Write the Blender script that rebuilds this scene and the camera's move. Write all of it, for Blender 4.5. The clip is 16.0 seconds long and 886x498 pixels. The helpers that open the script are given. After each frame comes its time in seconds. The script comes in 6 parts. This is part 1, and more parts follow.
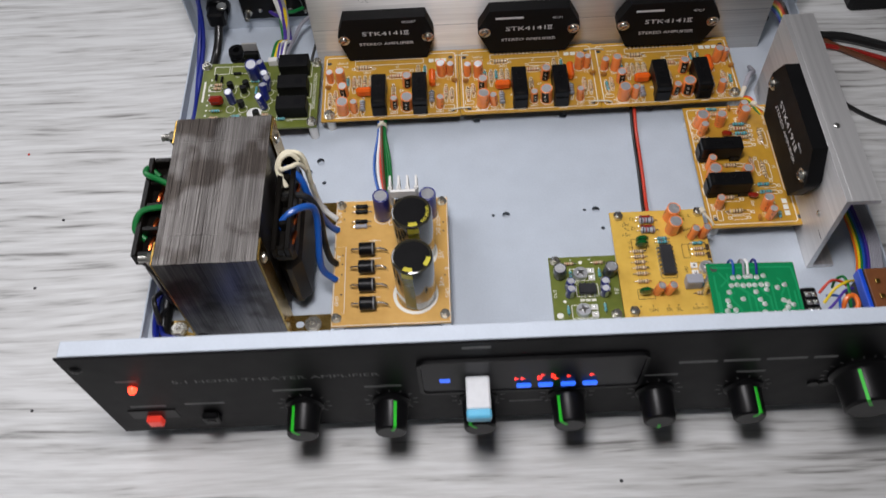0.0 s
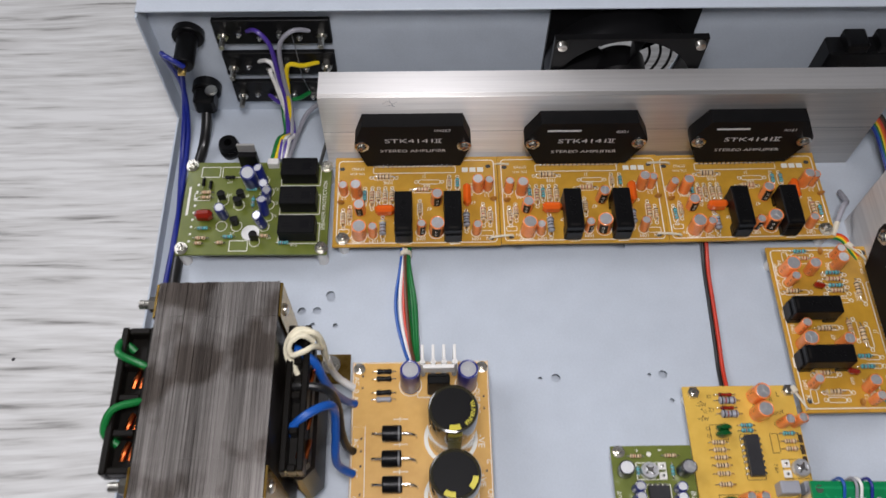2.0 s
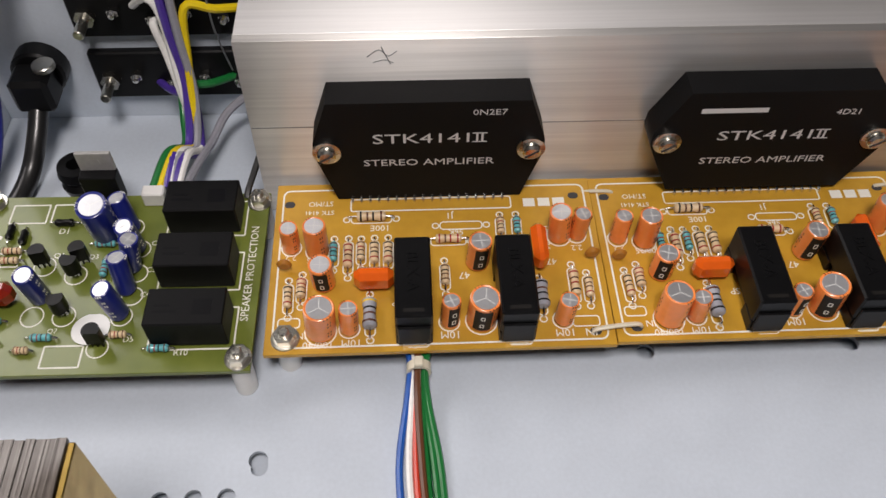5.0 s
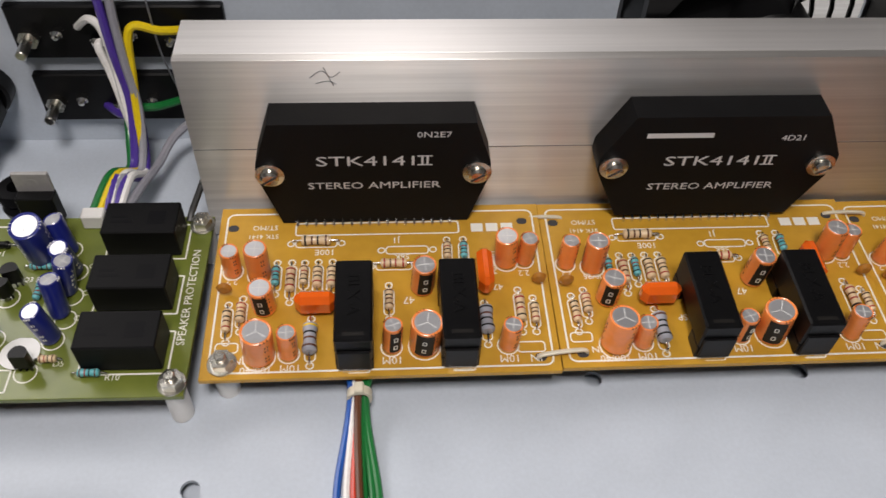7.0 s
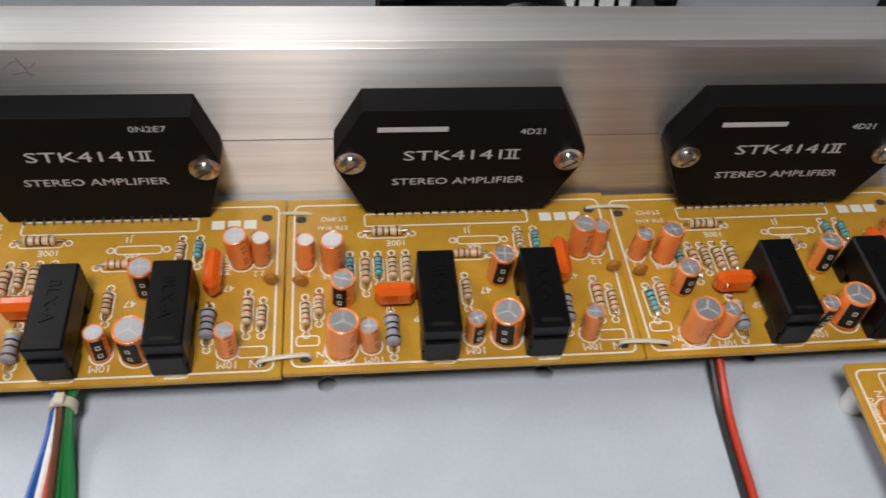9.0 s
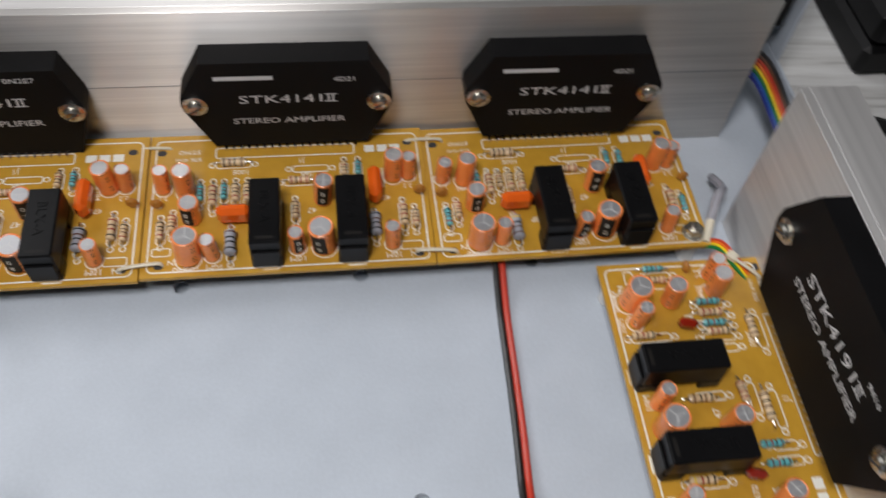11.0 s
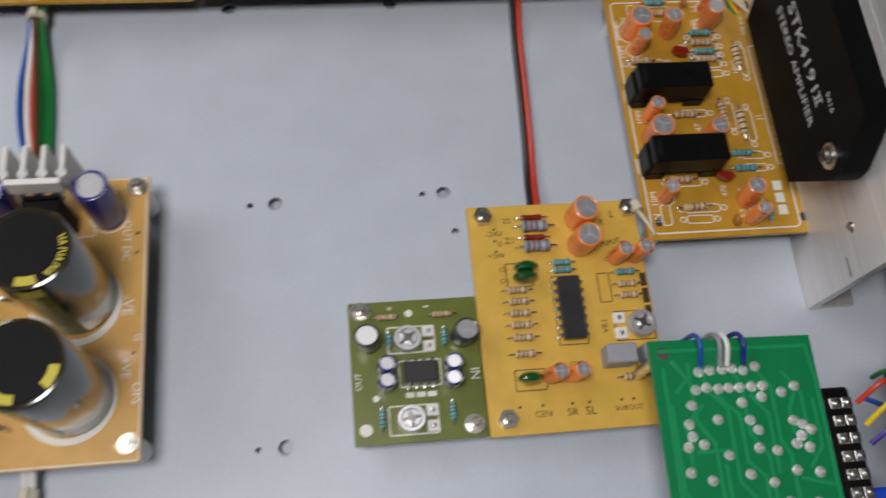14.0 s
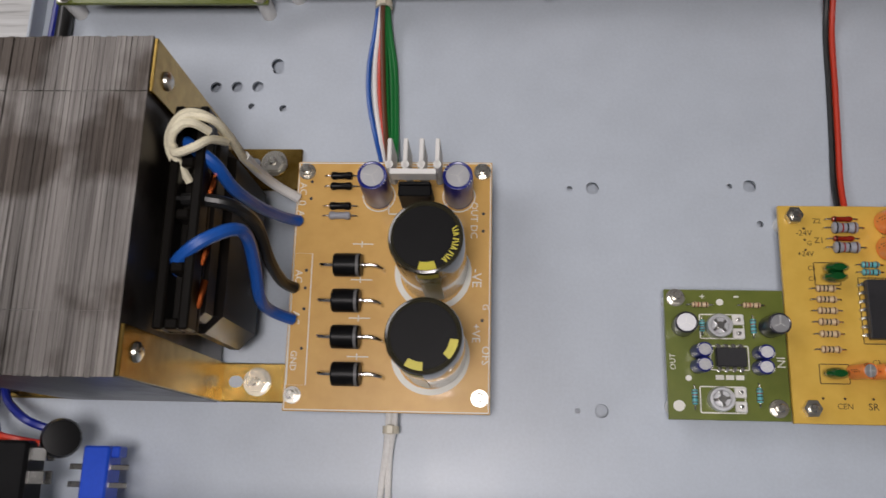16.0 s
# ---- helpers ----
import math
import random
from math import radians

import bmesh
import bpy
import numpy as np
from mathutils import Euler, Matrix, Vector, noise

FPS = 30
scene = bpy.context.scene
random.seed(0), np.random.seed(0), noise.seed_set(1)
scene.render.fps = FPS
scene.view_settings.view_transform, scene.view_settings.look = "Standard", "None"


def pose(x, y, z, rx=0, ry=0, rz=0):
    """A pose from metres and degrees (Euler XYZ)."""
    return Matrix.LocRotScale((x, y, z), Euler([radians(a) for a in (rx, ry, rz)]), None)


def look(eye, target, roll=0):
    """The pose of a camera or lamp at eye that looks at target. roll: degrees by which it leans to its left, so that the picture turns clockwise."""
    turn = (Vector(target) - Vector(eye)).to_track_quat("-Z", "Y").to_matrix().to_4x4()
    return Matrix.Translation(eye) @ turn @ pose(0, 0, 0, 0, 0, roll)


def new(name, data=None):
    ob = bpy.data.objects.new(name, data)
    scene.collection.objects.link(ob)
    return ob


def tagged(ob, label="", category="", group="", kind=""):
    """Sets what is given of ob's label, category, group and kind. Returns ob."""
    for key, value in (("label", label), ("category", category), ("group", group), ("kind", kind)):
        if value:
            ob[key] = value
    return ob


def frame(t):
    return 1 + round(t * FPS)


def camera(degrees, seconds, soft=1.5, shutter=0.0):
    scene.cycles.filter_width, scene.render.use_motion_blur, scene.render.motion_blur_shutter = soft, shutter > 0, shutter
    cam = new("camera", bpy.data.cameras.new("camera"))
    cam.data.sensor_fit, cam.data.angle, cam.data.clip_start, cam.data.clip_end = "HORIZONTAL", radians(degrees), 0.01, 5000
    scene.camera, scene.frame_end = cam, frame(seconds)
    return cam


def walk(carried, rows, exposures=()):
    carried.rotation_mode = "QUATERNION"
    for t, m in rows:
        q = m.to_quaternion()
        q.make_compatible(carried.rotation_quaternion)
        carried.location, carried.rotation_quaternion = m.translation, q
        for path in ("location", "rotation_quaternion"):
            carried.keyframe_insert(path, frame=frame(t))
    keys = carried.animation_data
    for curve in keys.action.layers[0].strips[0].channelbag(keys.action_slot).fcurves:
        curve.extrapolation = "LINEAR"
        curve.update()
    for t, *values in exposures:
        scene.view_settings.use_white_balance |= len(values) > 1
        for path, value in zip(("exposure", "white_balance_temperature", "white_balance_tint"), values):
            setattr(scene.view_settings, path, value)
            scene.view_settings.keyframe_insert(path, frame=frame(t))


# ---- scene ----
cam = camera(55.2, 16.0, shutter=0.5)
PATH = [
    (0, (0.013, -0.012, 0.431), (-0.034, 1.051, -1.262), -4.7),
    (0.5, (-0.003, 0.031, 0.444), (-0.005, 0.999, -1.307), -2.7),
    (1, (-0.02, 0.065, 0.437), (0.034, 0.965, -1.348), 1.0),
    (1.5, (-0.028, 0.101, 0.43), (0.003, 0.987, -1.362), 0.5),
    (2, (-0.023, 0.131, 0.41), (0.008, 1.098, -1.341), 0.9),
    (2.5, (-0.021, 0.155, 0.383), (-0.004, 1.102, -1.378), -0.6),
    (3, (-0.026, 0.174, 0.335), (0.064, 1.18, -1.391), 3.2),
    (3.2, (-0.028, 0.183, 0.314), (0.015, 1.256, -1.373), 1.1),
    (5.3, (-0.037, 0.241, 0.194), (0.038, 1.495, -1.362), 1.0),
    (5.5, (-0.037, 0.24, 0.193), (0.032, 1.512, -1.348), 0.6),
    (6, (-0.036, 0.244, 0.188), (0.062, 1.532, -1.339), 1.5),
    (6.5, (-0.032, 0.24, 0.191), (0.069, 1.537, -1.328), 1.9),
    (7, (-0.027, 0.238, 0.193), (0.092, 1.543, -1.318), 2.8),
    (7.5, (-0.019, 0.238, 0.191), (0.117, 1.524, -1.335), 3.2),
    (8, (-0.005, 0.239, 0.191), (0.167, 1.515, -1.34), 4.1),
    (8.5, (0.015, 0.241, 0.19), (0.22, 1.528, -1.327), 4.9),
    (8.7, (0.023, 0.244, 0.19), (0.231, 1.523, -1.333), 5.3),
    (10.8, (0.073, 0.216, 0.231), (0.286, 1.354, -1.4), 6.9),
    (11, (0.076, 0.208, 0.234), (0.321, 1.324, -1.408), 7.2),
    (11.5, (0.084, 0.199, 0.209), (0.445, 1.294, -1.425), 4.6),
    (12, (0.09, 0.199, 0.2), (0.548, 1.188, -1.477), 5.8),
    (12.5, (0.095, 0.199, 0.201), (0.584, 1.152, -1.488), 7.0),
    (13, (0.09, 0.186, 0.209), (0.546, 1.089, -1.516), 11.3),
    (13.5, (0.077, 0.171, 0.228), (0.452, 1.013, -1.547), 14.8),
    (14, (0.063, 0.167, 0.255), (0.286, 0.865, -1.606), 13.4),
    (14.5, (0.047, 0.17, 0.266), (0.139, 0.817, -1.624), 7.7),
    (15, (0.03, 0.171, 0.274), (0.015, 0.739, -1.644), -1.3),
    (15.5, (0.016, 0.176, 0.282), (-0.087, 0.717, -1.641), -10.4),
    (16, (0.005, 0.184, 0.289), (-0.11, 0.683, -1.645), -12.0),
]
walk(cam, [(t, look(eye, target, roll)) for t, eye, target, roll in PATH],
     [(0, 0.10, 6550, 14), (2.5, 0.12, 6600, 15), (5.5, 0.24, 7100, 16), (8.5, 0.26, 6950, 13), (11, 0.08, 6700, 12), (13, 0.03, 6800, 14), (14, -0.27, 6850, 14), (14.5, -0.30, 6850, 14), (16, -0.36, 6900, 16)])

# ---- light: a ceiling tube behind the bench, and an added stand-in lamp ----
def area_lamp(name, at, target, sx, sy, watts, colour):
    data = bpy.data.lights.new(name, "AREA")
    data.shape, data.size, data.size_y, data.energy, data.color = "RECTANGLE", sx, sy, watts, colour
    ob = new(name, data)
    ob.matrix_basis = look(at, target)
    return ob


area_lamp("tube_lamp", (-1.0, 0.85, 1.10), (0.0, 0.25, 0), 1.2, 0.5, 9.5, (0.94, 0.965, 1.0))
# Added small white lamp, fixed low overhead, in place of the phone's moving light.
area_lamp("phone_light_stand_in", (-0.03, 0.14, 0.57), (-0.02, 0.27, 0), 0.14, 0.14, 2.35, (0.98, 0.98, 1.0))
world = bpy.data.worlds.new("room_air")
world.use_nodes = True
world.node_tree.nodes["Background"].inputs[0].default_value = (0.75, 0.82, 0.92, 1)
world.node_tree.nodes["Background"].inputs[1].default_value = 0.05
scene.world = world


# ---- materials ----
def srgb(r, g, b):
    return tuple(((c / 255 + 0.055) / 1.055) ** 2.4 if c > 10 else c / 255 / 12.92 for c in (r, g, b)) + (1,)


def material(name, colour, rough=0.5, metal=0.0, vary=0.12, grain=400, bump=0.0, coat=0.0, stretch=(1, 1, 1), second=None, aniso=0.0, spread=0.0, spec=0.5):
    """A principled material whose colour and gloss wander at two scales of noise; second is the colour of its stains."""
    m = bpy.data.materials.new(name)
    m.use_nodes = True
    nt = m.node_tree
    b = nt.nodes["Principled BSDF"]
    tc = nt.nodes.new("ShaderNodeTexCoord")
    mp = nt.nodes.new("ShaderNodeMapping")
    mp.inputs["Scale"].default_value = stretch
    nt.links.new(tc.outputs["Object"], mp.inputs["Vector"])
    fine, wide = nt.nodes.new("ShaderNodeTexNoise"), nt.nodes.new("ShaderNodeTexNoise")
    fine.inputs["Scale"].default_value, wide.inputs["Scale"].default_value = grain, grain / 14
    fine.inputs["Detail"].default_value = wide.inputs["Detail"].default_value = 4
    for n in (fine, wide):
        nt.links.new(mp.outputs[0], n.inputs["Vector"])
    both = nt.nodes.new("ShaderNodeMath")
    both.operation = "ADD"
    nt.links.new(fine.outputs[0], both.inputs[0])
    nt.links.new(wide.outputs[0], both.inputs[1])
    ramp = nt.nodes.new("ShaderNodeValToRGB")
    c = Vector(colour[:3])
    lo = Vector(second[:3]) if second else c * (1 - vary)
    ramp.color_ramp.elements[0].color = (*lo, 1)
    ramp.color_ramp.elements[1].color = (*(c * (1 + vary * 0.5)), 1)
    ramp.color_ramp.elements[0].position, ramp.color_ramp.elements[1].position = 0.32, 0.68
    half = nt.nodes.new("ShaderNodeMath")
    half.operation = "MULTIPLY"
    half.inputs[1].default_value = 0.5
    nt.links.new(both.outputs[0], half.inputs[0])
    nt.links.new(half.outputs[0], ramp.inputs[0])
    last = ramp.outputs[0]
    if spread:
        info = nt.nodes.new("ShaderNodeObjectInfo")
        hsv = nt.nodes.new("ShaderNodeHueSaturation")
        rng = nt.nodes.new("ShaderNodeMapRange")
        rng.inputs[3].default_value, rng.inputs[4].default_value = 1 - spread, 1 + spread
        nt.links.new(info.outputs["Random"], rng.inputs[0])
        nt.links.new(rng.outputs[0], hsv.inputs["Value"])
        nt.links.new(last, hsv.inputs["Color"])
        last = hsv.outputs[0]
    nt.links.new(last, b.inputs["Base Color"])
    rr = nt.nodes.new("ShaderNodeMapRange")
    rr.inputs[3].default_value, rr.inputs[4].default_value = max(0.03, rough - 0.08), min(1, rough + 0.08)
    nt.links.new(wide.outputs[0], rr.inputs[0])
    nt.links.new(rr.outputs[0], b.inputs["Roughness"])
    b.inputs["Metallic"].default_value = metal
    b.inputs["Specular IOR Level"].default_value = spec
    b.inputs["Coat Weight"].default_value = coat
    b.inputs["Coat Roughness"].default_value = 0.1
    if aniso:
        b.inputs["Anisotropic"].default_value = aniso
        tan = nt.nodes.new("ShaderNodeTangent")
        tan.direction_type, tan.axis = "RADIAL", "X" if stretch[0] < 1 else "Y"
        nt.links.new(tan.outputs[0], b.inputs["Tangent"])
    if bump:
        bn = nt.nodes.new("ShaderNodeBump")
        bn.inputs["Strength"].default_value, bn.inputs["Distance"].default_value = bump, 0.0004
        nt.links.new(fine.outputs[0], bn.inputs["Height"])
        nt.links.new(bn.outputs[0], b.inputs["Normal"])
    return m


def glow(name, colour, strength):
    m = material(name, colour, 0.3)
    b = m.node_tree.nodes["Principled BSDF"]
    b.inputs["Emission Color"].default_value, b.inputs["Emission Strength"].default_value = colour, strength
    return m


def wood_table():
    """Pale grey laminate with long wavy grain along x."""
    m = bpy.data.materials.new("grey_wood_laminate")
    m.use_nodes = True
    nt = m.node_tree
    b = nt.nodes["Principled BSDF"]
    tc = nt.nodes.new("ShaderNodeTexCoord")
    warp = nt.nodes.new("ShaderNodeTexNoise")
    warp.inputs["Scale"].default_value = 7
    mw = nt.nodes.new("ShaderNodeMapping")
    mw.inputs["Scale"].default_value = (0.6, 1.3, 1)
    nt.links.new(tc.outputs["Object"], mw.inputs[0])
    nt.links.new(mw.outputs[0], warp.inputs["Vector"])
    add = nt.nodes.new("ShaderNodeVectorMath")
    add.operation = "MULTIPLY_ADD"
    add.inputs[1].default_value = (0.03, 0.020, 0)
    nt.links.new(warp.outputs["Color"], add.inputs[0])
    nt.links.new(tc.outputs["Object"], add.inputs[2])
    out = []
    for scale, sx, sy, detail in ((110, 0.13, 1.8, 8), (14, 0.25, 2.0, 6), (330, 0.10, 1.4, 5)):
        mp = nt.nodes.new("ShaderNodeMapping")
        mp.inputs["Scale"].default_value = (sx, sy, 1)
        mp.inputs["Rotation"].default_value = (0, 0, radians(2))
        n = nt.nodes.new("ShaderNodeTexNoise")
        n.inputs["Scale"].default_value, n.inputs["Detail"].default_value = scale, detail
        nt.links.new(add.outputs[0], mp.inputs[0])
        nt.links.new(mp.outputs[0], n.inputs["Vector"])
        out.append(n)
    s1, s2 = nt.nodes.new("ShaderNodeMath"), nt.nodes.new("ShaderNodeMath")
    s1.operation = s2.operation = "MULTIPLY_ADD"
    s1.inputs[1].default_value, s2.inputs[1].default_value = 0.46, 0.32
    nt.links.new(out[0].outputs[0], s1.inputs[0])
    sc = nt.nodes.new("ShaderNodeMath")
    sc.operation = "MULTIPLY"
    sc.inputs[1].default_value = 0.22
    nt.links.new(out[1].outputs[0], sc.inputs[0])
    nt.links.new(sc.outputs[0], s1.inputs[2])
    nt.links.new(out[2].outputs[0], s2.inputs[0])
    nt.links.new(s1.outputs[0], s2.inputs[2])
    ramp = nt.nodes.new("ShaderNodeValToRGB")
    e = ramp.color_ramp.elements
    e[0].position, e[0].color = 0.36, srgb(122, 121, 118)
    e[1].position, e[1].color = 0.58, srgb(216, 217, 216)
    mid = ramp.color_ramp.elements.new(0.45)
    mid.color = srgb(192, 192, 190)
    nt.links.new(s2.outputs[0], ramp.inputs[0])
    nt.links.new(ramp.outputs[0], b.inputs["Base Color"])
    b.inputs["Roughness"].default_value = 0.45
    bn = nt.nodes.new("ShaderNodeBump")
    bn.inputs["Strength"].default_value, bn.inputs["Distance"].default_value = 0.25, 0.0006
    nt.links.new(s2.outputs[0], bn.inputs["Height"])
    nt.links.new(bn.outputs[0], b.inputs["Normal"])
    return m


def laminations():
    """Edge-on steel sheets: fine grey streaks along y, with broad dark varnish stains."""
    m = material("varnished_laminations", (0.215, 0.20, 0.188, 1), 0.36, 0.85, vary=0.40, grain=90, stretch=(26, 0.30, 0.35), second=(0.035, 0.030, 0.027, 1), bump=0.3)
    nt = m.node_tree
    b = nt.nodes["Principled BSDF"]
    base = b.inputs["Base Color"].links[0].from_socket
    tc = nt.nodes.new("ShaderNodeTexCoord")
    n = nt.nodes.new("ShaderNodeTexNoise")
    n.inputs["Scale"].default_value, n.inputs["Detail"].default_value = 30, 4
    nt.links.new(tc.outputs["Object"], n.inputs["Vector"])
    ramp = nt.nodes.new("ShaderNodeValToRGB")
    ramp.color_ramp.elements[0].position, ramp.color_ramp.elements[0].color = 0.44, (0.40, 0.36, 0.33, 1)
    ramp.color_ramp.elements[1].position, ramp.color_ramp.elements[1].color = 0.53, (1, 1, 1, 1)
    nt.links.new(n.outputs[0], ramp.inputs[0])
    mix = nt.nodes.new("ShaderNodeMix")
    mix.data_type, mix.blend_type = "RGBA", "MULTIPLY"
    mix.inputs["Factor"].default_value = 1
    nt.links.new(base, mix.inputs["A"])
    nt.links.new(ramp.outputs[0], mix.inputs["B"])
    nt.links.new(mix.outputs["Result"], b.inputs["Base Color"])
    return m


